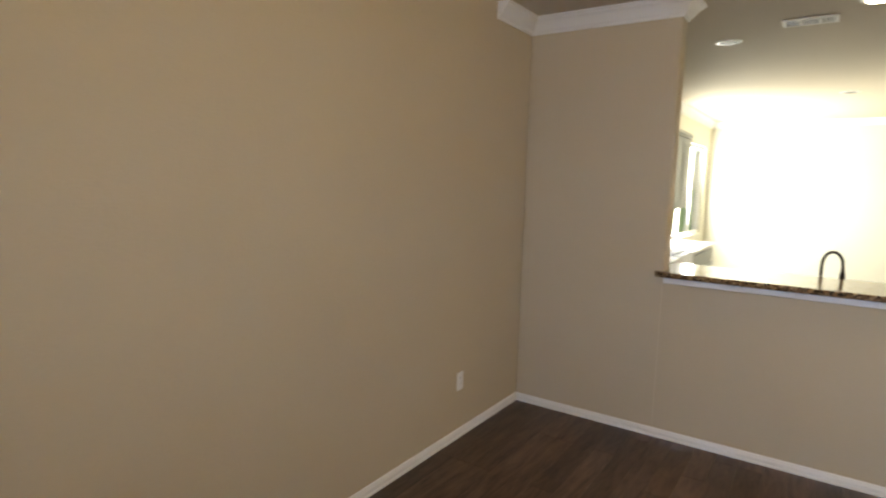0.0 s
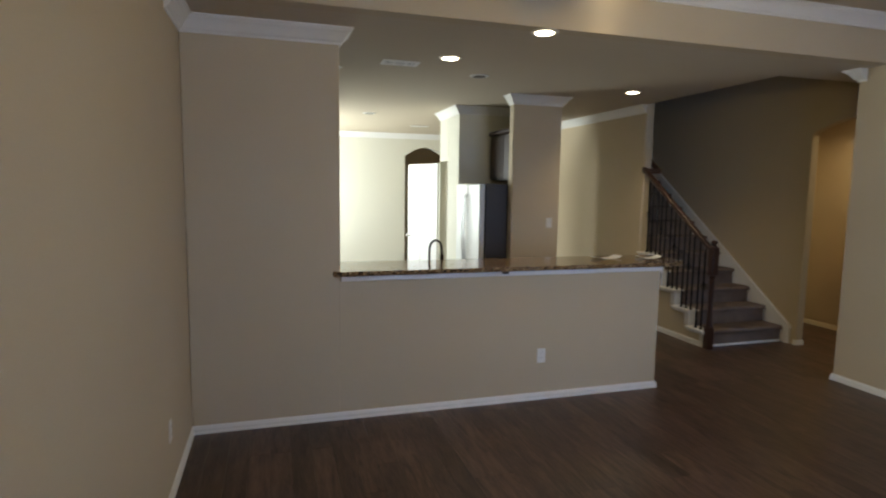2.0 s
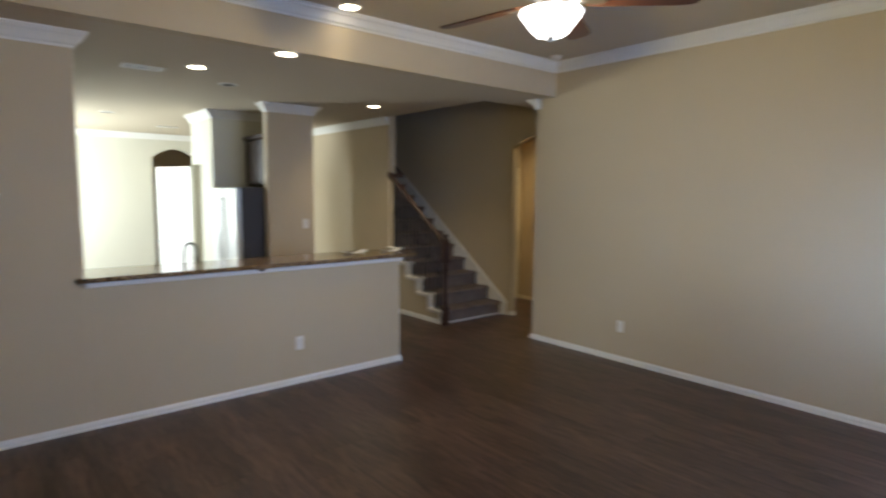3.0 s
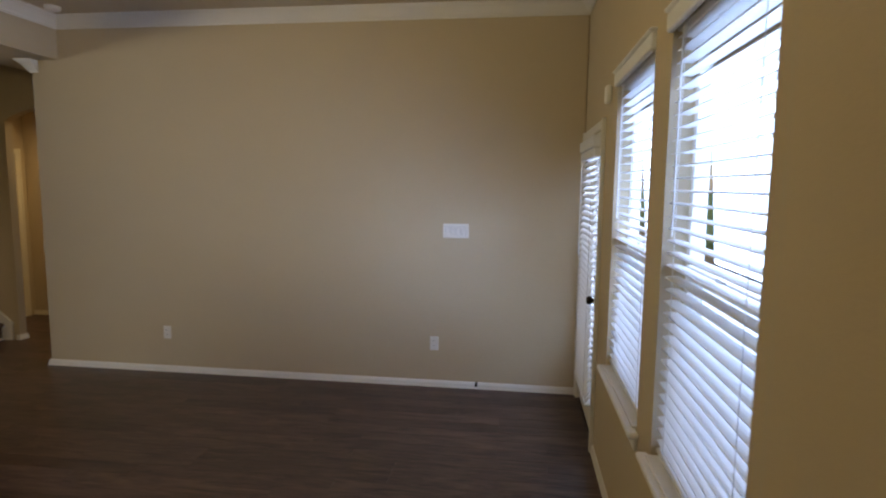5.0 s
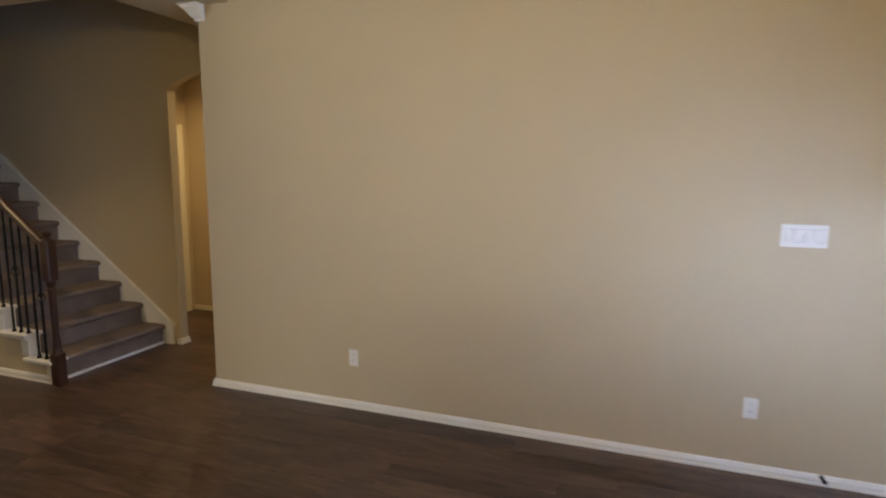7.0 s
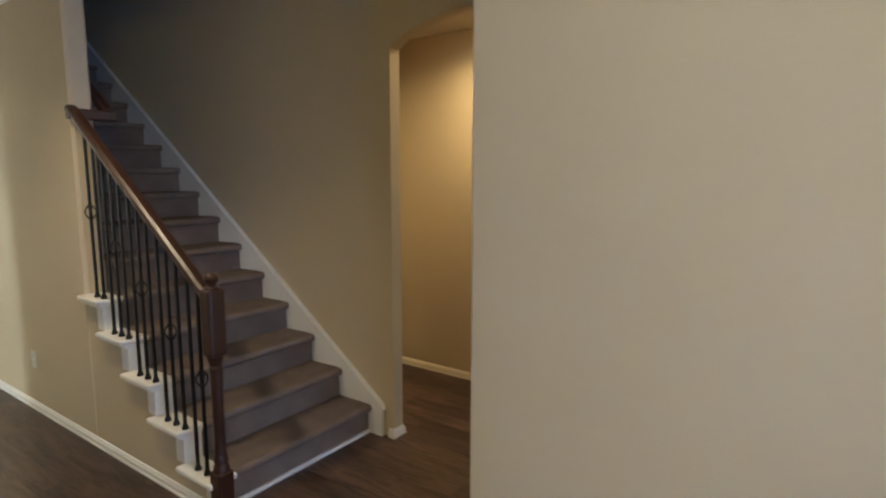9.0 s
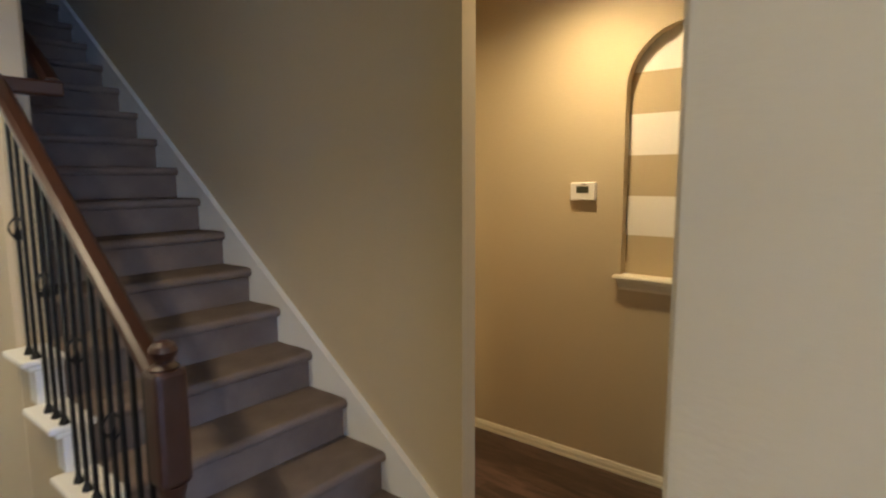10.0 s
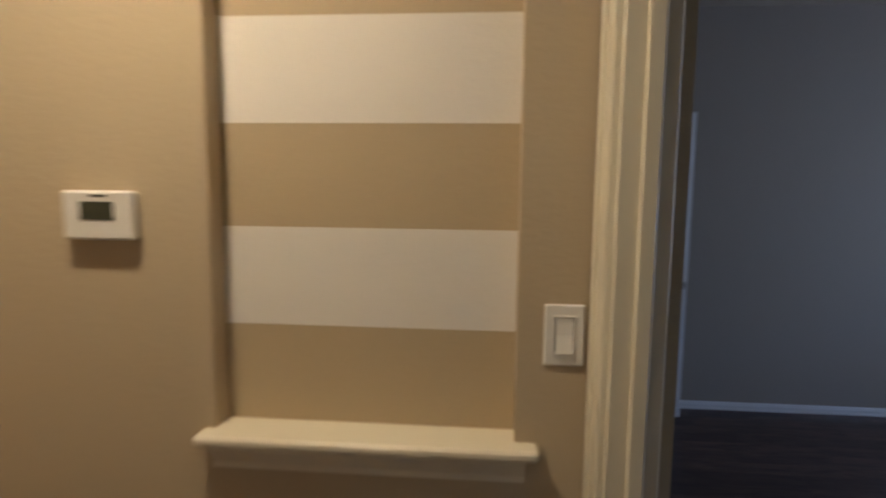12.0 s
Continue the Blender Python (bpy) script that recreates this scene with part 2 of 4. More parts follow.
bm = bmesh.new()
box(bm, 0, 0, 0, 1.0, 0.13, H1, bevel=0.01, seg=2)
structure("wall_pillar", bm, M_WALL, "full-height tan drywall wall beside the breakfast bar", "wall")
structure("wall_bar", boxes((0.99, 0.002, 0, 3.68, 0.132, 1.055), bevel=0.008), M_WALL, "tan drywall half wall under the breakfast bar", "half wall")
bm = bmesh.new()
box(bm, 0, YH, H1, W, YH + 0.12, 3.3)
structure("wall_header", bm, M_WALL, "tan drywall header between the two ceiling heights", "wall")
structure("ceiling_living", boxes((-T, YW - T, H2, W + T, YH, H2 + 0.1)), M_CEIL, "flat tan painted living room ceiling", "ceiling")
structure("ceiling_kitchen", boxes(
    (-T, YH + 0.12, H1, 5.0, YB + T, H1 + 0.2), (5.0, YH + 0.12, H1, XA, 0.2, H1 + 0.2), (-T, YH + 0.002, H1 + 0.001, W, YH + 0.12, H1 + 0.002)), M_CEIL,
    "flat tan painted kitchen ceiling with recessed lights", "ceiling")

# kitchen walls
KW = (4.55, 6.85, 0.85, 2.3)     # kitchen window: y, y, z, z
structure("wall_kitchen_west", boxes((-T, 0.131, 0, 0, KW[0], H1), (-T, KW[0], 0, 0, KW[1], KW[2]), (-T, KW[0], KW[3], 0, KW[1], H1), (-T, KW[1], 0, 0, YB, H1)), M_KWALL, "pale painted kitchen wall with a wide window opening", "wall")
AX0, AX1 = 3.09, 3.92
bm = bmesh.new()
box(bm, -T, YB, 0, AX0, YB + T, H1)
box(bm, AX1, YB, 0, 6.3, YB + T, H1)
arc = [(AX0, H1), (AX0, 2.31)] + [(AX0 + (AX1 - AX0) * i / 12, 2.31 + 0.17 * math.sin(math.pi * i / 12)) for i in range(1, 12)] + [(AX1, 2.31), (AX1, H1)]
prism(bm, arc, "y", YB, YB + T)
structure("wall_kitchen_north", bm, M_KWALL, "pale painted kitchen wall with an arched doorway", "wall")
structure("wall_utility", boxes((AX0 - 0.3, YB + 1.2, 0, AX1 + 0.5, YB + 1.3, H1), (AX0 - 0.4, YB + T, 0, AX0 - 0.3, YB + 1.2, H1), (AX1 + 0.4, YB + T, 0, AX1 + 0.5, YB + 1.2, H1), (AX0 - 0.3, YB + T, 2.6, AX1 + 0.4, YB + 1.2, 2.7)), M_WALL,
    "dim tan wall of the utility room behind the arch", "wall")
structure("wall_pantry_front", boxes((3.19, 2.05, 0, 3.80, 2.17, H1), bevel=0.012), M_WALL, "tan drywall wall end beside the refrigerator", "wall")
# Tan like the wall beside it; the pale colour stands in for window light.
structure("wall_pantry_side", boxes((3.66, 2.17, 0, 3.80, 3.12, H1), (2.89, 3.12, 0, 3.80, 3.6, H1), (2.89, 3.601, 2.06, 3.80, 4.0, H1), (2.89, 4.0, 0, 2.98, 4.05, 2.055), bevel=0.006), M_KWALL, "tan drywall block behind the refrigerator alcove, coloured pale for window light", "wall")
structure("wall_stair_open", boxes((XS, YO, 0, XS + 0.12, YB, 5.6), bevel=0.016), M_WALL, "tan drywall wall beside the stairs", "wall")
# stairwell
bm = bmesh.new()
box(bm, XA, YJ, 0, XA + TA, 8.8, 2.5)
box(bm, XA, YE, 2.5, XA + TA, 8.8, 5.6)
span = YJ - YE
arch = [(YE, 2.5), (YE, 2.30)] + [(YE + span * i / 16, 2.30 + 0.14 * math.sin(math.pi * i / 16) ** 0.75) for i in range(1, 16)] + [(YJ, 2.30), (YJ, 2.5)]
prism(bm, arch, "x", XA, XA + TA)
structure("wall_stair_closed", bm, M_WALL, "tan textured drywall wall beside the stairs with an arched hall opening", "wall")
structure("wall_stairwell_upper", boxes((5.0, 0.08, H1 + 0.2, XA, 0.2, 5.6), (4.88, 0.08, H1 + 0.2, 5.0, YO, 5.6), (XS, 8.8, 0, XA + TA, 8.9, 5.6), (XS - 0.1, YB + T, 0, XS + 0.12, 8.8, 5.6), (XS + 0.002, YB, H1 + 0.1, XS + 0.118, YB + T, 5.6), (XS - 0.3, YB - 0.3, H1 + 0.15, XS - 0.002, YB + T, 5.6)), M_WALL,
    "tan drywall wall around the open stairwell", "wall")
structure("ceiling_stairwell", boxes((4.8, 0.0, 5.6, 6.4, 9.0, 5.7)), M_CEIL, "tan ceiling high above the stairs", "ceiling")

# hall
NY0, NY1, NZ0, NZS = -0.030, 0.564, 1.075, 2.0
bm = bmesh.new()
box(bm, XN, NY1, 0, XN + 0.16, YC + 0.12, H1)
box(bm, XN, YD - 0.14, 0, XN + 0.16, NY0, H1)
box(bm, XN, NY0, 0, XN + 0.16, NY1, NZ0)
nr = (NY1 - NY0) / 2
narc = [(NY0, H1), (NY0, NZS)] + [(NY0 + nr - nr * math.cos(math.pi * i / 20), NZS + nr * math.sin(math.pi * i / 20)) for i in range(1, 20)] + [(NY1, NZS), (NY1, H1)]
prism(bm, narc, "x", XN, XN + 0.16)
structure("wall_hall_east", bm, M_WALL, "warm-lit tan textured hall wall with an arched niche", "wall")
BX0, BX1 = 6.05, 7.11     # bedroom door opening
structure("wall_hall_south", boxes((W + T, YE - 0.085, 0, BX0, YE, H1), (BX0, YD - 0.085, 2.04, BX1, YD, H1), (BX1, YD - 0.085, 0, XN, YD, H1)), M_WALL, "tan drywall hall wall around the bedroom doorway", "wall")
CX0, CX1 = 6.36, 7.045     # closet opening
structure("wall_hall_north", boxes((XA + TA, YC, 0, CX0, YC + 0.12, H1), (CX0, YC, 2.02, CX1, YC + 0.12, H1), (CX1, YC, 0, XN, YC + 0.12, H1)), M_WALL, "tan drywall hall wall around the closet doorway", "wall")
structure("ceiling_hall", boxes((XA + TA, YD - 0.1, 2.64, XN, YC, 2.74), (XA + TA, YC, 2.64, 8.3, 3.7, 2.74)), M_CEIL, "warm tan hall ceiling", "ceiling")
structure("wall_closet", boxes((XA + TA, 3.6, 0, 8.2, 3.7, 2.64), (8.2, YC, 0, 8.3, 3.7, 2.64), (XN + 0.16, YC, 0, 8.2, YC + 0.12, 2.64)), M_WALL, "warm tan closet wall", "wall")
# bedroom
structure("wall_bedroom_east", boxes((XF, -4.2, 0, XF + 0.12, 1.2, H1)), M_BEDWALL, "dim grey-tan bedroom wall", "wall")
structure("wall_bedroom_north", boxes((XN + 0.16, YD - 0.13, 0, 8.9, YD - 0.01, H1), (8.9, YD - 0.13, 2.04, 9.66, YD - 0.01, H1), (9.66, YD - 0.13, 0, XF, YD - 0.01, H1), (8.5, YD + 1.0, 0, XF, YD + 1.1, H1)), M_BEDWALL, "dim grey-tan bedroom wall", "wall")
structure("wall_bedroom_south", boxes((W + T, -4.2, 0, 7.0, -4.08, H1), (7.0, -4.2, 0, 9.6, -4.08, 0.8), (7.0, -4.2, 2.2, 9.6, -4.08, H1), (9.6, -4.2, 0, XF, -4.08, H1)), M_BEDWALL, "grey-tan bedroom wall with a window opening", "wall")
structure("ceiling_bedroom", boxes((W + T, -4.2, H1, XF + 0.1, YD - 0.05, H1 + 0.1), (XN + 0.01, YD - 0.05, H1, XF + 0.1, 1.2, H1 + 0.1), (XA + 0.01, YD - 0.05, 2.75, XN + 0.01, 3.7, 2.85)), M_CEIL, "dim bedroom ceiling", "ceiling")
structure("wall_outer_west", boxes((-T, 0.001, 0, -0.001, 0.1305, H1)), M_WALL, "plain closing wall", "wall")

# ---- mouldings ----
CROWN = [(0, 0), (0, -0.104), (0.010, -0.104), (0.012, -0.091), (0.026, -0.080), (0.040, -0.057), (0.055, -0.037), (0.072, -0.024), (0.076, -0.013), (0.088, -0.011), (0.088, 0)]
BASE = [(0, 0), (0.016, 0), (0.016, 0.010), (0.012, 0.013), (0.012, 0.036), (0.008, 0.042), (0.008, 0.047), (0.004, 0.054), (0, 0.056)]


def moulding(name, path, prof, z, mat, label):
    bm = bmesh.new()
    sweep(bm, path, prof, z)
    return tagged(part(name, bm, mat), label, "moulding", kind="structure")


CL = "white painted crown moulding"
moulding("trim_crown_header", [(0, YH), (W, YH), (W, YW)], CROWN, H2, M_WHITE, CL + " round the living room ceiling")
moulding("trim_crown_south", [(W, YW), (0, YW), (0, YH)], CROWN, H2, M_WHITE, CL + " above the windows")
moulding("trim_crown_pillar", [(0, YH + 0.005), (0, 0), (1.0, 0), (1.0, 0.13), (0.0, 0.13)], CROWN, H1, M_WHITE, CL + " wrapping the wall beside the bar")
moulding("trim_crown_corner", [(W + 0.07, YE), (W, YE), (W, YE - 0.07)], CROWN, H1, M_WHITE, CL + " at the end of the blank wall")
moulding("trim_crown_pantry", [(3.19, 2.17), (3.19, 2.05), (3.80, 2.05), (3.80, 3.6)], CROWN, H1, M_WHITE, CL + " on the wall by the refrigerator")
moulding("trim_crown_block", [(2.89, 4.0), (2.89, 3.12), (3.66, 3.12)], CROWN, H1, M_WHITE, CL + " above the refrigerator alcove")
moulding("trim_crown_kitchen", [(0, 0.131), (0, YB), (XS, YB), (XS, YO)], CROWN, H1, M_WHITE, CL + " round the kitchen")
BL = "white painted baseboard"
moulding("baseboard_west", [(0, YW), (0, 0), (3.68, 0.002), (3.68, 0.13)], BASE, 0, M_WHITE, BL + " along the bar wall")
moulding("baseboard_east", [(W + T, YE), (W, YE), (W, YW), (DX1 + 0.06, YW)], BASE, 0, M_WHITE, BL + " along the blank wall")
moulding("baseboard_south", [(DX0 - 0.06, YW), (0, YW)], BASE, 0, M_WHITE, BL + " under the windows")
moulding("baseboard_stair", [(XS, YB), (XS, 0.86)], BASE, 0, M_WHITE, BL + " beside the stairs")
moulding("baseboard_jamb", [(XA, 0.79), (XA, YJ), (XA + TA, YJ), (XA + TA, YC)], BASE, 0, M_WHITE, BL + " wrapping the arch jamb")
moulding("baseboard_hall", [(XN, YC), (XN, YD)], BASE, 0, M_CREAM, "cream painted baseboard of the hall")
moulding("baseboard_bedroom", [(XF, 1.0), (XF, -4.08)], BASE, 0, M_WHITE, BL + " in the bedroom")
moulding("baseboard_closet", [(XA + TA, 3.6), (8.2, 3.6), (8.2, YC + 0.12)], BASE, 0, M_CREAM, "cream painted baseboard of the closet")
moulding("baseboard_kitchen", [(0, YB), (AX0, YB)], BASE, 0, M_WHITE, BL + " of the kitchen")

# ---- staircase ----
RISE, RUN, Y1, NSTEP = 0.183, 0.250, 0.912, 17
stairs = thing("staircase", "straight staircase with brown carpet and white painted trim", "staircase", (5.5, 0.9, 0))


def step_mesh():
    """One carpeted step: riser and tread with a rolled nosing, at the origin of its nose foot."""
    bm = bmesh.new()
    n = 0.028
    prof = [(n, 0), (n, RISE - 0.045), (0.012, RISE - 0.048)]
    prof += [(0.02 - 0.024 * math.sin(math.pi * i / 8), RISE - 0.024 - 0.024 * math.cos(math.pi * i / 8)) for i in range(0, 9)]
    prof += [(0.10, RISE + 0.002), (0.20, RISE - 0.001), (RUN + n, RISE), (RUN + n, -0.02)]
    prism(bm, prof, "x", XS + 0.085, XA - 0.03)
    me = mesh_of(bm, "step")
    me.materials.append(M_CARPET)
    return me


me = step_mesh()
for i in range(NSTEP):
    s = new("step", me)
    s.parent = stairs
    s.matrix_parent_inverse = Matrix.Translation(-stairs.location)
    s.location = (0, Y1 + RUN * i, RISE * i)
bm = bmesh.new()
y0 = Y1 - 0.03
prism(bm, [(y0 - 0.055, 0.0), (y0 - 0.055, 0.165), (y0 - 0.035, 0.195), (y0 + RUN * 17, 0.195 + RISE * 17 + 0.025), (y0 + RUN * 17, 0)], "x", XA - 0.03, XA - 0.004)
part("skirt_board", bm, M_WHITE, stairs, "white painted skirt board")
bm = bmesh.new()
prism(bm, [(y0 - 0.056, 0.164), (y0 - 0.036, 0.195), (y0 + RUN * 17, 0.196 + RISE * 17 + 0.025), (y0 + RUN * 17, 0.212 + RISE * 17 + 0.025), (y0 - 0.044, 0.211), (y0 - 0.068, 0.172)], "x", XA - 0.036, XA - 0.002)
part("skirt_cap", bm, M_WHITE, stairs, "white painted bead")
part("toe_strip", boxes((XS + 0.09, Y1 + 0.008, 0, XA - 0.03, Y1 + 0.028, 0.022), bevel=0.004), M_WHITE, stairs, "white shoe moulding")
# stepped knee wall with white caps
bm = bmesh.new()
outl = [(YO, 0.0), (Y1 + 0.012, 0.0)]
for i in range(5):
    outl += [(Y1 + RUN * i + 0.012, RISE * (i + 1) - 0.03), (min(Y1 + RUN * (i + 1) + 0.012, YO), RISE * (i + 1) - 0.03)]
prism(bm, outl, "x", XS, XS + 0.085)
part("knee_wall", bm, M_WALL, stairs, "tan drywall knee wall")
for i in range(5):
    ya, z = Y1 + RUN * i, RISE * (i + 1) + 0.005
    yb = min(ya + RUN + 0.016, YO if i == 4 else 9)
    bm = bmesh.new()
    box(bm, XS - 0.052, ya - 0.034, z - 0.026, XS + 0.095, yb, z, bevel=0.008, seg=2)
    box(bm, XS - 0.030, ya - 0.014, z - 0.05, XS + 0.088, yb - 0.004, z - 0.0265, bevel=0.006)
    part("cap", bm, M_WHITE, stairs, "white painted tread cap")
    bm = bmesh.new()
    box(bm, XS - 0.004, ya, z - RISE + 0.0 if i else 0, XS + 0.0885, ya + 0.011, z - 0.051)
    box(bm, XS - 0.005, ya + 0.0005, z - RISE + 0.0 if i else 0, XS - 0.0005, ya + 0.075, z - 0.052)
    part("riser_panel", bm, M_WHITE, stairs, "white painted riser panel")

rail = thing("stair_railing", "dark stained wooden stair rail with black iron balusters", "railing", (XS + 0.045, Y1, 0))
NX, NYc = XS + 0.002, Y1 - 0.05
bm = bmesh.new()
box(bm, NX - 0.040, NYc - 0.040, 0, NX + 0.040, NYc + 0.040, 0.25, bevel=0.008)
lathe(bm, [(0.039, 0.25), (0.035, 0.27), (0.030, 0.285), (0.033, 0.30), (0.028, 0.33), (0.024, 0.40), (0.027, 0.60), (0.029, 0.72), (0.033, 0.745), (0.027, 0.755), (0.035, 0.785), (0.038, 0.80)], NX, NYc, 0, 20)
box(bm, NX - 0.041, NYc - 0.041, 0.80, NX + 0.041, NYc + 0.041, 1.105, bevel=0.014, seg=2)
lathe(bm, [(0.034, 1.10), (0.037, 1.108), (0.028, 1.114), (0.021, 1.12), (0.021, 1.126), (0.030, 1.136), (0.035, 1.15), (0.030, 1.164), (0.018, 1.173), (0.003, 1.176)], NX, NYc, 0, 20)
part("newel_post", bm, M_RAIL, rail, "turned dark wooden newel post")
SL = RISE / RUN


def rail_z(y):
    return 1.040 + (y - NYc) * SL


bm = bmesh.new()
hp = [(-0.022, -0.03), (0.022, -0.03), (0.026, -0.012), (0.033, 0.004), (0.030, 0.022), (0.016, 0.034), (-0.016, 0.034), (-0.030, 0.022), (-0.033, 0.004), (-0.026, -0.012)]
rs = []
for y, z, x in [(NYc, rail_z(NYc), NX), (YO - 0.03, rail_z(YO - 0.03), NX), (YO - 0.005, rail_z(YO - 0.02), NX)]:
    rs.append([bm.verts.new((x + u, y, z + v)) for u, v in hp])
for a, b in zip(rs, rs[1:]):
    for k in range(10):
        bm.faces.new((a[k], a[(k + 1) % 10], b[(k + 1) % 10], b[k]))
bm.faces.new(rs[0])
bm.faces.new(rs[-1])
box(bm, NX - 0.033, YO - 0.058, rail_z(YO - 0.05) - 0.026, XS + 0.223, YO - 0.004, rail_z(YO - 0.05) + 0.034, bevel=0.010, seg=2)
part("handrail", bm, M_RAIL, rail, "glossy dark wooden handrail", smooth=False)
bm = bmesh.new()
rs = []
for y in (YO - 0.03, 5.2):
    rs.append([bm.verts.new((XS + 0.19 + u, y, rail_z(y) + v)) for u, v in hp])
for k in range(10):
    bm.faces.new((rs[0][k], rs[0][(k + 1) % 10], rs[1][(k + 1) % 10], rs[1][k]))
bm.faces.new(rs[0])
bm.faces.new(rs[-1])
part("wall_rail", bm, M_RAIL, rail, "dark wooden wall rail")
for i in range(5):
    for j in range(3):
        y = Y1 + RUN * i - 0.010 + j * 0.079
        if (i == 4 and j > 1) or (i == 0 and j == 0):
            continue
        z0 = RISE * (i + 1) + 0.005
        z1 = rail_z(y) - 0.028
        bm = bmesh.new()
        q = 0.0065
        box(bm, NX - q, y - q, z0, NX + q, y + q, z1)
        lathe(bm, [(0.017, z0), (0.017, z0 + 0.008), (0.011, z0 + 0.022), (0.009, z0 + 0.03)], NX, y, 0, 8)
        b = part("baluster", bm, M_IRON, rail)
        if j == 1:
            zc = (z0 + z1) / 2 + 0.02
            bm = bmesh.new()
            for k in range(4):
                a0 = k * math.pi / 2 + 0.4
                tube(bm, [(NX + 0.026 * math.sin(math.pi * s / 8) * math.cos(a0 + 1.6 * s / 8), y + 0.026 * math.sin(math.pi * s / 8) * math.sin(a0 + 1.6 * s / 8), zc - 0.05 + 0.1 * s / 8) for s in range(9)], 0.004, 5)
            part("basket", bm, M_IRON, b, "twisted iron basket")

# ---- breakfast bar and kitchen ----
bm = bmesh.new()
out = [(0.945, 0.50), (0.945, -0.02), (0.965, -0.055), (3.74, -0.055), (3.84, -0.03), (3.92, 0.03), (3.97, 0.12), (3.98, 0.23), (3.96, 0.34), (3.90, 0.44), (3.82, 0.50)]
prism(bm, out, "z", 1.056, 1.090)
bmesh.ops.bevel(bm, geom=list(bm.edges), offset=0.006, segments=2, affect="EDGES")
tagged(part("bar_top", bm, M_GRANITE), "polished brown granite bar top on the half wall", "countertop")
tagged(part("trim_bar", boxes((1.002, -0.022, 1.018, 3.70, -0.0005, 1.055), (3.682, -0.022, 1.018, 3.70, 0.13, 1.055), bevel=0.004), M_WHITE), "white painted trim under the bar top", "moulding", kind="structure")


tagged(part("cable_clip", boxes((2.222, -0.046, 1.036, 2.276, -0.0225, 1.0555), bevel=0.005), M_CAB), "small dark brown clip under the granite bar top", "clip")
for px, py, ang, ln, lab in ((3.34, 0.30, 12, 0.28, "loose curled white paper sheet lying on the granite bar top"), (3.74, 0.26, -8, 0.21, "small folded white paper lying on the granite bar top")):
    bm = bmesh.new()
    n = 10
    lo = [(-ln / 2 + ln * k / n, 0.0012 + 0.022 * (abs(2 * k / n - 1) ** 3)) for k in range(n + 1)]
    prism(bm, lo + [(u, v + 0.0012) for u, v in lo[::-1]], "y", -0.055, 0.055)
    bm.transform(pose(px, py, 1.0895, 0, 0, ang))
    tagged(part("paper_sheet", bm, M_PLASTIC), lab, "paper")


def counter(name, x0, y0, x1, y1, mat, label):
    tagged(part(name, boxes((x0, y0, 0.875, x1, y1, 0.912), bevel=0.006), mat), label, "countertop")


def base_cabinet(x0, y0, x1, y1, face, mat, label):
    c = thing("base_cabinet", label, "cabinet", ((x0 + x1) / 2, (y0 + y1) / 2, 0), "kitchen base cabinets")
    part("body", boxes((x0, y0, 0.0, x1, y1, 0.874), bevel=0.003), mat, c)
    g = 0.012
    if face == "x":
        d = part("door", boxes((x1 + 0.001, y0 + g, 0.11, x1 + 0.02, y1 - g, 0.68), bevel=0.005), mat, c)
        r = part("drawer_front", boxes((x1 + 0.001, y0 + g, 0.70, x1 + 0.02, y1 - g, 0.85), bevel=0.005), mat, c)
    else:
        d = part("door", boxes((x0 + g, y1 + 0.001, 0.11, x1 - g, y1 + 0.02, 0.68), bevel=0.005), mat, c)
        r = part("drawer_front", boxes((x0 + g, y1 + 0.001, 0.70, x1 - g, y1 + 0.02, 0.85), bevel=0.005), mat, c)
    return c


for i in range(4):
    base_cabinet(1.02 + i * 0.59, 0.135, 1.02 + (i + 1) * 0.59 - 0.004, 1.06, "y", M_CAB, "dark stained kitchen base cabinet under the sink counter")
counter("sink_counter", 1.0, 0.134, 3.40, 1.1, M_GRANITE, "polished brown granite sink counter behind the bar")
for ya, yb in ((0.9, 1.6), (1.604, 2.296), (3.064, 3.7), (3.704, 4.34)):
    base_cabinet(0.002, ya, 0.60, yb, "x", M_GCAB, "grey-green kitchen base cabinet along the wall")
counter("range_counter", 0.002, 0.9, 0.635, 2.298, M_WHITE, "white stone counter beside the range")
counter("wall_counter", 0.002, 3.062, 0.635, 4.37, M_WHITE, "white stone counter beside the range")
rg = thing("gas_range", "white kitchen range with black cooktop grates", "stove", (0.32, 2.68, 0))
part("body", boxes((0.004, 2.3, 0.02, 0.62, 3.06, 0.90), bevel=0.006), M_FDOOR, rg)
part("cooktop", boxes((0.01, 2.305, 0.901, 0.615, 3.055, 0.915), bevel=0.003), M_DARK, rg)
for k in range(3):
    bm = bmesh.new()
    ya = 2.33 + k * 0.24
    for q in range(4):
        tube(bm, [(0.07 + q * 0.16, ya, 0.935), (0.07 + q * 0.16, ya + 0.21, 0.935)], 0.006, 6)
    for q in range(2):
        tube(bm, [(0.05, ya + q * 0.21, 0.932), (0.58, ya + q * 0.21, 0.932)], 0.006, 6)
        for w in (0.07, 0.55):
            tube(bm, [(w, ya + q * 0.21, 0.913), (w, ya + q * 0.21, 0.932)], 0.005, 6)
    part("grate", bm, M_IRON, rg, "black iron grate")
part("oven_door", boxes((0.621, 2.33, 0.2, 0.64, 3.03, 0.75), bevel=0.006), M_DARK, rg)
bm = bmesh.new()
tube(bm, [(0.64, 2.38, 0.72), (0.675, 2.4, 0.72), (0.675, 2.96, 0.72), (0.64, 2.98, 0.72)], 0.009)
part("oven_handle", bm, M_STEEL, rg)
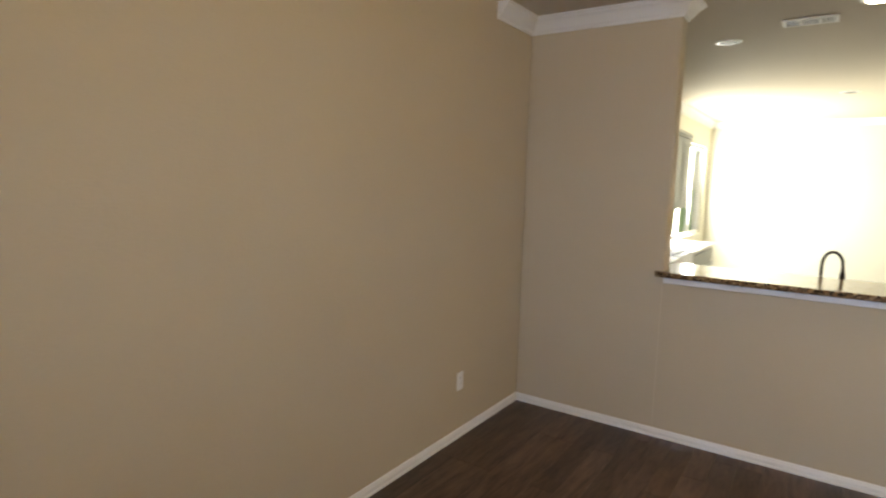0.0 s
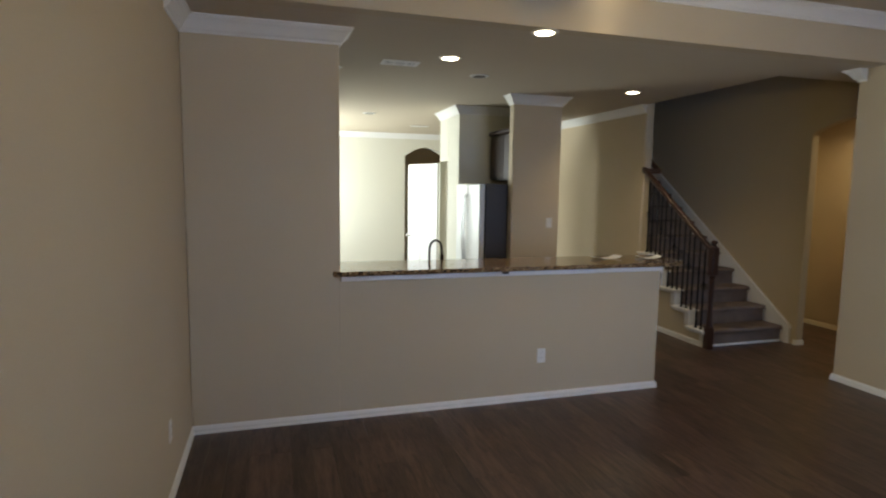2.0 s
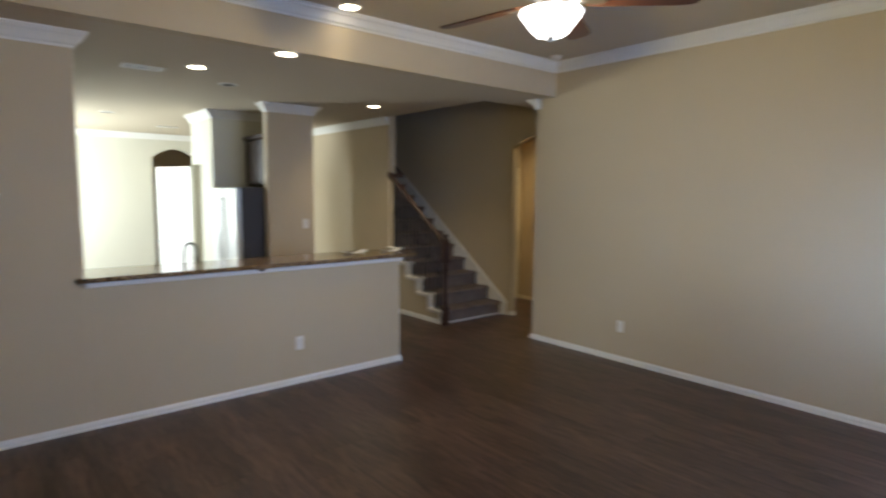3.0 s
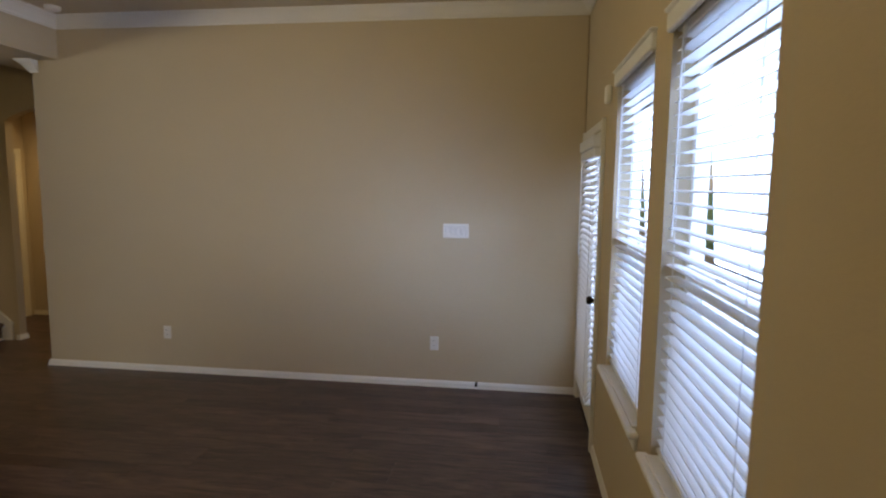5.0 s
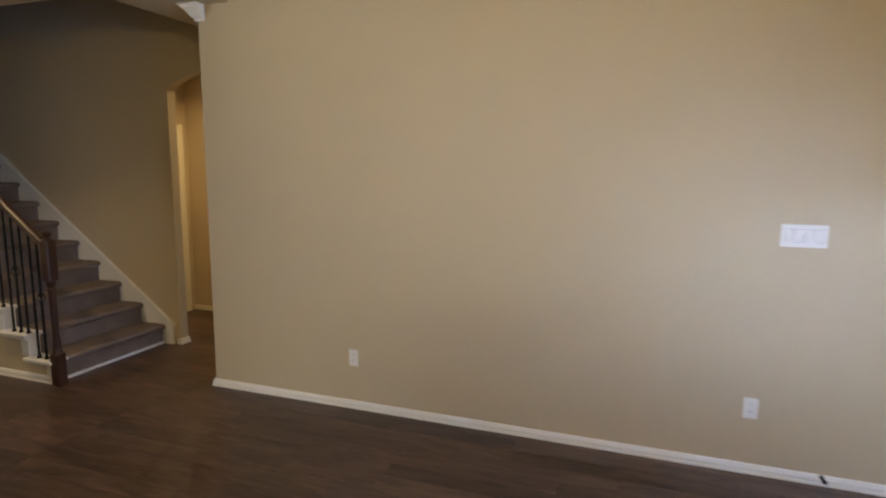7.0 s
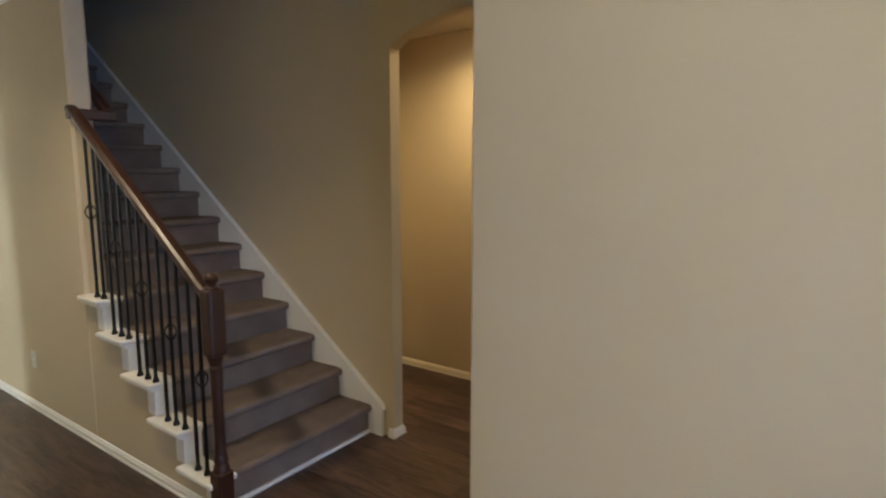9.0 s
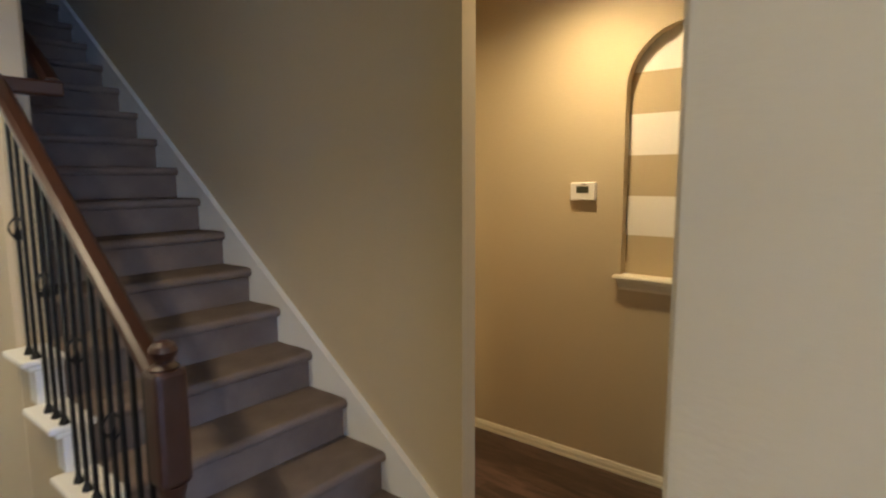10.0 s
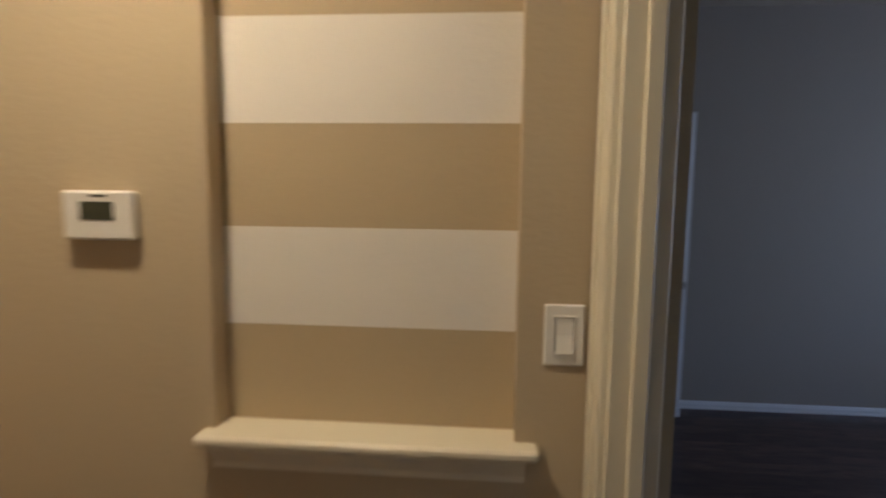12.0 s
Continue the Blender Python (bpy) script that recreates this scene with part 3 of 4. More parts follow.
for ya, yb in ((0.9, 1.59), (1.6, 2.29), (3.07, 3.5), (3.51, 3.95)):
    c = thing("wall_cabinet", "grey-green painted upper kitchen cabinet", "cabinet", (0.16, (ya + yb) / 2, 1.4), "kitchen upper cabinets")
    part("body", boxes((0.002, ya, 1.36, 0.31, yb, 2.22), bevel=0.003), M_GCAB, c)
    dd = part("door", boxes((0.311, ya + 0.01, 1.37, 0.33, yb - 0.01, 2.21), bevel=0.004), M_GCAB, c)
    part("panel", boxes((0.3305, ya + 0.08, 1.45, 0.336, yb - 0.08, 2.13), bevel=0.003), M_GCAB, dd)
    part("cornice", boxes((0.002, ya, 2.221, 0.35, yb, 2.28), bevel=0.015), M_GCAB, c)
kw = thing("window_kitchen", "white kitchen window frame in the breakfast nook", "window", (0, 5.7, KW[2]), kind="structure")
for k in range(4):
    yy = KW[0] + (KW[1] - KW[0] - 0.05) * k / 3
    part("mullion", boxes((-0.09, yy, KW[2] + 0.0505, -0.04, yy + 0.05, KW[3] - 0.0505), bevel=0.003), M_WHITE, kw)
for za, zb in ((KW[2], KW[2] + 0.05), (KW[3] - 0.05, KW[3])):
    part("rail", boxes((-0.09, KW[0], za, -0.04, KW[1], zb), bevel=0.003), M_WHITE, kw)

fc = thing("kitchen_faucet", "dark bronze gooseneck kitchen faucet behind the bar", "faucet", (1.9, 0.62, 0.91))
bm = bmesh.new()
lathe(bm, [(0.028, 0.9125), (0.028, 0.925), (0.019, 0.935), (0.017, 0.99)], 1.82, 0.62, 0, 14)
tube(bm, [(1.82, 0.62, 0.98), (1.82, 0.62, 1.14)] + [(1.82 + 0.055 - 0.055 * math.cos(math.pi * k / 10), 0.62, 1.16 + 0.08 * math.sin(math.pi * k / 10)) for k in range(11)] + [(1.932, 0.62, 1.12)], 0.0105, 10)
part("spout", bm, M_BRONZE, fc, smooth=True)
bm = bmesh.new()
lathe(bm, [(0.012, 1.12), (0.016, 1.10), (0.020, 1.05), (0.019, 1.04)], 1.932, 0.62, 0, 12)
part("spray_head", bm, M_BRONZE, fc)
bm = bmesh.new()
tube(bm, [(1.838, 0.62, 0.965), (1.89, 0.62, 0.985)], 0.007)
part("lever", bm, M_BRONZE, fc)

fr = thing("refrigerator", "pale-fronted refrigerator with dark sides in an alcove", "refrigerator", (3.2, 2.62, 0))
part("body", boxes((2.925, 2.2, 0.02, 3.625, 3.08, 1.74), bevel=0.008), M_FRIDGE, fr, "dark textured cabinet")
for y0_, y1_ in ((2.2, 2.636), (2.644, 3.08)):
    d = part("door", boxes((2.855, y0_, 0.62, 2.92, y1_, 1.735), bevel=0.014), M_FDOOR, fr, "pale glossy door")
    yy = 2.60 if y0_ < 2.5 else 2.68
    bm = bmesh.new()
    tube(bm, [(2.855, yy, 0.75)] + [(2.82 - 0.02 * math.sin(math.pi * k / 8), yy, 0.78 + 0.8 * k / 8) for k in range(9)] + [(2.855, yy, 1.61)], 0.011, 8)
    part("handle", bm, M_STEEL, d, "curved steel handle")
dr = part("freezer_drawer", boxes((2.855, 2.2, 0.06, 2.92, 3.08, 0.61), bevel=0.014), M_FDOOR, fr, "pale glossy drawer")
bm = bmesh.new()
tube(bm, [(2.855, 2.28, 0.54), (2.815, 2.31, 0.54), (2.815, 2.97, 0.54), (2.855, 3.0, 0.54)], 0.011, 8)
part("handle", bm, M_STEEL, dr)
c = thing("over_fridge_cabinet", "dark stained cabinet hung above the refrigerator", "cabinet", (3.4, 2.6, 1.8))
part("body", boxes((3.345, 2.19, 1.79, 3.655, 3.11, 2.36), bevel=0.004), M_CAB, c)
for y in (2.2, 2.655):
    d = part("door", boxes((3.323, y, 1.81, 3.344, y + 0.445, 2.34), bevel=0.004), M_CAB, c)
    part("panel", boxes((3.316, y + 0.06, 1.87, 3.3225, y + 0.385, 2.28), bevel=0.004), M_CAB, d)
part("cornice", boxes((3.295, 2.185, 2.361, 3.655, 3.115, 2.42), bevel=0.018), M_CAB, c)

# pantry door seen through the kitchen
ud = thing("door_pantry", "white panelled pantry door standing open in the kitchen", "door", (2.9, 4.06, 0), kind="structure")
mD = pose(2.885, 4.06, 0, 0, 0, 109)
bm = boxes((0, -0.018, 0.01, 0.80, 0.018, 2.04), bevel=0.004)
bm.transform(mD)
lf = part("leaf", bm, M_WHITE, ud)
for (a, b_, z0, z1) in ((0.10, 0.36, 1.15, 1.9), (0.44, 0.70, 1.15, 1.9), (0.10, 0.36, 0.2, 0.85), (0.44, 0.70, 0.2, 0.85)):
    bm = boxes((a, 0.0185, z0, b_, 0.023, z1), bevel=0.004)
    bm.transform(mD)
    part("panel", bm, M_WHITE, lf)
bm = bmesh.new()
lathe(bm, [(0.026, 0), (0.026, 0.006), (0.010, 0.012), (0.010, 0.035), (0.024, 0.045), (0.027, 0.058), (0.018, 0.07)], 0.74, 0.0185, 0.93, 14, axis="y")
bm.transform(mD)
part("knob", bm, M_NICKEL, ud, "satin nickel knob")

# ---- ceiling fixtures ----


def can_light(x, y, lit=True, z=H1, power=30, wide=130, tint=WARM):
    t = thing("recessed_light", "white recessed ceiling light, lit warm" if lit else "white recessed ceiling light, switched off", "ceiling light", (x, y, z), "recessed ceiling lights")
    bm = bmesh.new()
    lathe(bm, [(0.062, -0.003), (0.066, -0.008), (0.088, -0.007), (0.094, -0.002), (0.094, 0.0)], x, y, z, 28)
    part("trim_ring", bm, M_WHITE, t)
    bm = bmesh.new()
    lathe(bm, [(0.064, -0.0095), (0.064, -0.0085)], x, y, z, 24)
    part("lens", bm, M_BULB if lit else M_OFF, t, "glowing lens" if lit else "dark lens")
    if lit:
        lamp("can_lamp", "SPOT", look((x, y, z - 0.03), (x, y, 0)), power, tint, spot=radians(wide), soft=0.05)


for x, y, lit in ((1.957, 0.54, True), (2.33, -0.403, True), (4.297, 1.416, True), (1.07, 1.24, False), (2.44, 1.17, False), (1.9, 4.3, False)):
    can_light(x, y, lit, H1, 66 if x > 4 else 26, 125, (1.0, 0.80, 0.50))


def ceiling_vent(x, y, w, d, z):
    t = thing("ceiling_vent", "white metal ceiling air register", "air vent", (x, y, z), "ceiling registers")
    bm = bmesh.new()
    for b in ((x, y, x + w, y + 0.025), (x, y + d - 0.025, x + w, y + d), (x, y + 0.0255, x + 0.025, y + d - 0.0255), (x + w - 0.025, y + 0.0255, x + w, y + d - 0.0255), (x + w / 3 - 0.008, y + 0.0255, x + w / 3 + 0.008, y + d - 0.0255), (x + 2 * w / 3 - 0.008, y + 0.0255, x + 2 * w / 3 + 0.008, y + d - 0.0255)):
        box(bm, b[0], b[1], z - 0.012, b[2], b[3], z - 0.001, bevel=0.002)
    part("frame", bm, M_WHITE, t)
    part("backing", boxes((x + 0.02, y + 0.02, z - 0.003, x + w - 0.02, y + d - 0.02, z - 0.001)), M_DARK, t, "dark opening")
    n = 5
    for k in range(n):
        yy = y + 0.03 + (d - 0.06) * (k + 0.5) / n
        part("louvre", boxes((x + 0.026, yy - 0.003, z - 0.007, x + w - 0.026, yy + 0.003, z - 0.0045)), M_WHITE, t)


ceiling_vent(1.45, 0.77, 0.32, 0.17, H1)
ceiling_vent(2.85, 5.6, 0.30, 0.15, H1)

sd = thing("smoke_detector", "small round white smoke detector on the ceiling", "smoke detector", (5.1, -0.72, H2))
bm = bmesh.new()
lathe(bm, [(0.06, 0), (0.06, -0.018), (0.052, -0.032), (0.03, -0.038), (0.004, -0.039)], 5.13, -0.72, H2, 24)
part("body", bm, M_PLASTIC, sd, smooth=True)
bm = bmesh.new()
lathe(bm, [(0.02, -0.0385), (0.018, -0.043), (0.004, -0.044)], 5.13, -0.72, H2, 12)
part("button", bm, M_PLASTIC, sd)

# ceiling fan
FX, FY = 2.65, -2.71
fan = thing("ceiling_fan", "ceiling fan with dark walnut blades and a lit frosted glass bowl", "ceiling fan", (FX, FY, H2))
bm = bmesh.new()
lathe(bm, [(0.07, 0), (0.072, -0.03), (0.05, -0.06), (0.02, -0.075), (0.014, -0.08), (0.014, -0.28), (0.03, -0.29)], FX, FY, H2, 24)
part("downrod", bm, M_NICKEL, fan, "brushed nickel canopy and rod", smooth=True)
bm = bmesh.new()
lathe(bm, [(0.04, 2.83), (0.10, 2.80), (0.13, 2.75), (0.13, 2.68), (0.11, 2.65), (0.07, 2.635), (0.06, 2.61), (0.075, 2.60), (0.08, 2.585), (0.05, 2.575)], FX, FY, 0, 32)
part("motor", bm, M_NICKEL, fan, "brushed nickel motor housing", smooth=True)
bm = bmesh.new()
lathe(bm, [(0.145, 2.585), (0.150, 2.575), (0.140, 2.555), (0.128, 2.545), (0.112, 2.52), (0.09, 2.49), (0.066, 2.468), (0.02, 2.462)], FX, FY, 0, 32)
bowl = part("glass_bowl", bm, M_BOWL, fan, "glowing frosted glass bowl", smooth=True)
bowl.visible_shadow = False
bm = bmesh.new()
lathe(bm, [(0.022, 2.463), (0.02, 2.455), (0.012, 2.448), (0.01, 2.440), (0.003, 2.437)], FX, FY, 0, 16)
part("finial", bm, M_NICKEL, fan)
for k in range(5):
    a = radians(97.4 + 72 * k)
    m = Matrix.Translation((FX, FY, 2.635)) @ Matrix.Rotation(a, 4, "Z") @ Matrix.Rotation(radians(-12), 4, "X")
    bm = bmesh.new()
    outl = [(0.17, -0.045), (0.24, -0.06), (0.60, -0.072), (0.68, -0.066), (0.705, -0.04), (0.71, 0), (0.705, 0.04), (0.68, 0.066), (0.60, 0.072), (0.24, 0.06), (0.17, 0.045)]
    prism(bm, outl, "z", -0.004, 0.004)
    bm.transform(m)
    part("blade", bm, M_BLADE, fan, "dark walnut blade")
    bm = bmesh.new()
    prism(bm, [(0.09, -0.018), (0.16, -0.014), (0.20, -0.03), (0.25, -0.03), (0.26, 0), (0.25, 0.03), (0.20, 0.03), (0.16, 0.014), (0.09, 0.018)], "z", -0.011, -0.0045)
    bm.transform(m)
    part("blade_arm", bm, M_NICKEL, fan)
lamp("fan_lamp", "POINT", Matrix.Translation((FX, FY, 2.53)), 62, (1.0, 0.81, 0.37), soft=0.035)

# ---- wall plates ----


def plate(name, label, category, m, w, h, n=1, style="rocker"):
    """A plate in its own xz plane facing -y."""
    t = thing(name, label, category, m.translation, "switch and outlet plates")
    bm = bmesh.new()
    box(bm, -w / 2, -0.006, -h / 2, w / 2, -0.0005, h / 2, bevel=0.003)
    bm.transform(m)
    part("cover", bm, M_PLASTIC, t)
    for k in range(n):
        cx = (k - (n - 1) / 2) * 0.046
        if style == "rocker":
            bm = bmesh.new()
            for b in ((-0.020, -0.037, -0.0175, 0.037), (0.0175, -0.037, 0.020, 0.037), (-0.0174, -0.037, 0.0174, -0.0345), (-0.0174, 0.0345, 0.0174, 0.037)):
                box(bm, cx + b[0], -0.0085, b[1], cx + b[2], -0.0062, b[3])
            bm.transform(m)
            part("bezel", bm, M_PLASTIC, t)
            bm = bmesh.new()
            box(bm, cx - 0.0172, -0.0064, -0.034, cx + 0.0172, -0.0061, 0.034)
            bm.transform(m)
            part("gap", bm, M_DARK, t, "dark gap round the rocker")
            bm = bmesh.new()
            u = 1 if k % 2 else -1
            prism(bm, [(-0.0065, -0.033), (-0.010 + 0.004 * u, -0.033), (-0.0072, 0.0), (-0.010 - 0.004 * u, 0.033), (-0.0065, 0.033)], "x", cx - 0.0158, cx + 0.0158)
            bm.transform(m)
            part("rocker", bm, M_PLASTIC, t)
        else:
            for s in (-0.02, 0.02):
                bm = bmesh.new()
                lathe(bm, [(0.0165, -0.0062), (0.0165, -0.0085)], cx, 0, s, 16, axis="y")
                bm.transform(m)
                f = part("socket", bm, M_PLASTIC, t)
                bm = bmesh.new()
                for d in (-0.006, 0.006):
                    box(bm, cx + d - 0.001, -0.0092, s - 0.001, cx + d + 0.001, -0.0087, s + 0.008)
                bm.transform(m)
                part("slots", bm, M_DARK, f)
    return t


def on_wall(x, y, z, facing):
    return pose(x, y, z, 0, 0, {"-y": 0, "-x": -90, "+x": 90, "+y": 180}[facing])


plate("wall_outlet", "white duplex outlet on the bar wall", "outlet", on_wall(2.59, 0.002, 0.36, "-y"), 0.072, 0.117, 1, "socket")
plate("wall_outlet", "white duplex outlet low on the west wall", "outlet", on_wall(0, -0.80, 0.37, "+x"), 0.072, 0.117, 1, "socket")
plate("wall_outlet", "white duplex outlet low on the blank wall", "outlet", on_wall(W, -1.415, 0.362, "-x"), 0.072, 0.117, 1, "socket")
plate("wall_outlet", "white duplex outlet below the switches", "outlet", on_wall(W, -3.83, 0.375, "-x"), 0.072, 0.117, 1, "socket")
plate("light_switch", "white four-gang rocker switch plate on the blank wall", "light switch", on_wall(W, -4.00, 1.325, "-x"), 0.21, 0.117, 4)
plate("light_switch", "white switch plate by the refrigerator", "light switch", on_wall(3.675, 2.05, 1.29, "-y"), 0.075, 0.117, 1)
plate("light_switch", "white rocker switch beside the niche", "light switch", on_wall(XN, -0.116, 1.290, "-x"), 0.075, 0.117, 1)
plate("wall_outlet", "white outlet low on the stair wall", "outlet", on_wall(XS, 3.0, 0.36, "-x"), 0.072, 0.117, 1, "socket")
plate("wall_outlet", "white outlet low on the bedroom wall", "outlet", on_wall(XF, -2.95, 0.36, "-x"), 0.072, 0.117, 1, "socket")
bm = bmesh.new()
box(bm, 4.19, YW, 2.17, 4.26, YW + 0.035, 2.27, bevel=0.008)
tagged(part("motion_sensor", bm, M_PLASTIC), "small white motion sensor box high on the wall", "sensor")
ds = thing("door_stop", "small metal door stop on the baseboard", "door stop", (W - 0.02, -4.19, 0.05))
bm = bmesh.new()
lathe(bm, [(0.012, -0.013), (0.012, -0.02), (0.006, -0.022), (0.006, -0.055), (0.012, -0.057), (0.012, -0.07)], W, -4.19, 0.05, 12, axis="x")
part("stop", bm, M_BRONZE, ds)

# thermostat
th = thing("thermostat", "white wall thermostat with a dark display in the hall", "thermostat", (XN, 0.766, 1.5))
part("body", boxes((XN - 0.027, 0.702, 1.453, XN - 0.001, 0.843, 1.548), bevel=0.005), M_PLASTIC, th)
part("display", boxes((XN - 0.0285, 0.738, 1.492, XN - 0.0275, 0.806, 1.527)), M_LCD, th, "dark display")
part("mark", boxes((XN - 0.0282, 0.752, 1.535, XN - 0.0275, 0.782, 1.540)), M_DARK, th)

# ---- niche ----
stripes = thing("niche_panel", "arched niche back painted in broad white and tan stripes", "wall niche", (XN + 0.08, 0.25, NZ0), kind="structure")
zs = [NZ0, 1.277, 1.478, 1.683, 1.887, 2.09, NZS + nr + 0.01]
for k in range(6):
    part("stripe", boxes((XN + 0.06 + (0.0005 if k % 2 == 0 else 0), NY0 - 0.01, zs[k], XN + 0.1, NY1 + 0.01, zs[k + 1])), M_NICHE if k % 2 == 0 else M_STRIPE, stripes, "tan stripe" if k % 2 == 0 else "white stripe")
sl = thing("niche_shelf", "cream painted moulded shelf under the niche", "shelf", (XN - 0.02, 0.25, 1.05))
part("board", boxes((XN - 0.045, -0.075, 1.055, XN + 0.06, 0.593, 1.076), bevel=0.006), M_CREAM, sl)
bm = bmesh.new()
prof = [(XN - 0.001, 1.0545), (XN - 0.036, 1.0545), (XN - 0.034, 1.045), (XN - 0.022, 1.025), (XN - 0.012, 1.012), (XN - 0.012, 1.0), (XN - 0.001, 1.0)]
prism(bm, [(x, z) for x, z in prof], "y", -0.05, 0.568)
part("apron", bm, M_CREAM, sl)

# ---- doors and casings ----


def casing(name, label, axis, a, b, top, face, sign, mat, w=0.062, d=0.018, back_a=0.0):
    """Door casing round an opening a..b on a wall face; sign says to which side it stands proud, back_a how far the wall steps back on the side of a."""
    t = thing(name, label, "door casing", (0, 0, 0), kind="structure")
    f0, f1 = sorted((face, face + sign * d))
    g0, g1 = sorted((face, face + sign * (d + 0.008)))

    def put(nm, u0, u1, z0, z1, back=False, step=0.0):
        p, q = (g0, g1) if back else (f0, f1)
        p, q = p - sign * step, q - sign * step
        if axis == "x":
            part(nm, boxes((u0, p, z0, u1, q, z1), bevel=0.004), mat, t)
        else:
            part(nm, boxes((p, u0, z0, q, u1, z1), bevel=0.004), mat, t)

    put("side", a - w, a + 0.006, 0, top - 0.001, False, back_a)
    put("side", b - 0.006, b + w, 0, top - 0.001)
    put("head", a - (0 if back_a else w), b + w, top, top + w)
    put("bead", a - w - 0.006, a - w + 0.016, 0, top + (-0.001 if back_a else w + 0.004), True, back_a)
    put("bead", b + w - 0.016, b + w + 0.006, 0, top + w + 0.004, True)
    return t


casing("door_casing", "white painted casing round the patio door", "x", DX0, DX1, 2.05, YW, 1, M_WHITE, 0.055)
casing("door_casing", "cream painted casing round the bedroom doorway", "x", BX0, BX1, 2.04, YD, 1, M_CREAM, 0.062, back_a=YD - YE)
casing("door_casing", "cream painted casing round the closet doorway", "x", CX0, CX1, 2.02, YC, -1, M_CREAM, 0.062)
# bedroom jamb with stop and strike
jb = thing("door_jamb", "cream painted bedroom door jamb with a bronze strike plate", "door jamb", (BX1, YD, 0), kind="structure")
part("side", boxes((BX1 - 0.018, YD - 0.088, 0, BX1 - 0.001, YD + 0.004, 2.022), bevel=0.003), M_CREAM, jb)
part("side", boxes((BX0 + 0.001, YE - 0.088, 0, BX0 + 0.018, YE + 0.004, 2.022), bevel=0.003), M_CREAM, jb)
part("head", boxes((BX0 + 0.001, YD - 0.088, 2.0225, BX1 - 0.001, YD + 0.004, 2.039), bevel=0.003), M_CREAM, jb)
part("stop", boxes((BX1 - 0.031, YD - 0.06, 0, BX1 - 0.0185, YD - 0.03, 2.02), bevel=0.004), M_CREAM, jb)
part("strike_plate", boxes((BX1 - 0.0205, YD - 0.083, 0.90, BX1 - 0.0185, YD - 0.062, 0.965), bevel=0.0008), M_BRONZE, jb, "bronze strike plate")
# closet jamb, shelf and rod
cj = thing("door_jamb", "cream painted closet door jamb", "door jamb", (CX1, YC, 0), kind="structure")
part("side", boxes((CX1 - 0.018, YC - 0.004, 0, CX1 - 0.001, YC + 0.125, 2.0), bevel=0.003), M_CREAM, cj)
part("side", boxes((CX0 + 0.001, YC - 0.004, 0, CX0 + 0.018, YC + 0.125, 2.0), bevel=0.003), M_CREAM, cj)
part("head", boxes((CX0 + 0.001, YC - 0.004, 2.001, CX1 - 0.001, YC + 0.125, 2.019), bevel=0.003), M_CREAM, cj)
part("strike_plate", boxes((CX1 - 0.0205, YC + 0.03, 0.95, CX1 - 0.0185, YC + 0.07, 1.04), bevel=0.0008), M_CREAM, cj, "painted-over strike plate")
cs = thing("closet_shelf", "cream closet shelf on cleats with a dark hanging rod", "shelf", (8.0, 2.6, 1.75))
part("board", boxes((7.86, YC + 0.125, 1.755, 8.198, 3.598, 1.775), bevel=0.003), M_CREAM, cs)
part("board", boxes((XA + TA + 0.005, 3.27, 1.755, 7.859, 3.598, 1.775), bevel=0.003), M_CREAM, cs)
part("cleat", boxes((8.178, YC + 0.125, 1.67, 8.1985, 3.576, 1.754)), M_CREAM, cs)
part("cleat", boxes((XA + TA + 0.005, 3.578, 1.67, 8.198, 3.5985, 1.754)), M_CREAM, cs)
bm = bmesh.new()
tube(bm, [(7.92, YC + 0.125, 1.70), (7.92, 3.57, 1.70)], 0.016, 10)
part("rod", bm, M_DARK, cs, "dark hanging rod")
part("bracket", boxes((7.88, 2.5, 1.60, 8.17, 2.52, 1.754), bevel=0.003), M_CREAM, cs)

# patio door with glass and blind
pd = thing("door_patio", "white half-closed patio door with a full glass pane and a mini blind", "door", (DX0, YW - 0.05, 0), kind="structure")
yA, yB = YW - 0.06, YW - 0.015
x0, x1 = DX0 + 0.02, DX1 - 0.02
bm = bmesh.new()
for b in ((x0, yA, 0.012, x0 + 0.11, yB, 2.03), (x1 - 0.11, yA, 0.012, x1, yB, 2.03), (x0 + 0.1105, yA, 0.012, x1 - 0.1105, yB, 0.26), (x0 + 0.1105, yA, 1.91, x1 - 0.1105, yB, 2.03)):
    box(bm, *b, bevel=0.003)
part("stile_frame", bm, M_WHITE, pd, "white painted door frame")
pn = part("glass", boxes((x0 + 0.1, yA + 0.018, 0.25, x1 - 0.1, yA + 0.024, 1.92)), M_GLASS, pd, "clear glass pane")
pn.visible_shadow = False
part("jamb", boxes((DX0 + 0.001, YW - 0.139, 0, DX0 + 0.019, YW - 0.002, 2.049)), M_WHITE, pd)
part("jamb", boxes((DX1 - 0.019, YW - 0.139, 0, DX1 - 0.001, YW - 0.002, 2.049)), M_WHITE, pd)
part("jamb_head", boxes((DX0 + 0.0195, YW - 0.139, 2.032, DX1 - 0.0195, YW - 0.002, 2.049)), M_WHITE, pd)
part("threshold", boxes((DX0 + 0.02, YW - 0.14, 0, DX1 - 0.02, YW - 0.001, 0.011)), M_BRONZE, pd)
bm = bmesh.new()
lathe(bm, [(0.032, 0), (0.032, 0.008), (0.012, 0.014), (0.011, 0.035), (0.026, 0.045), (0.030, 0.06), (0.02, 0.074), (0.004, 0.077)], x0 + 0.055, yB, 0.965, 18, axis="y")
part("knob", bm, M_BRONZE, pd, "dark bronze knob", smooth=True)
bm = bmesh.new()
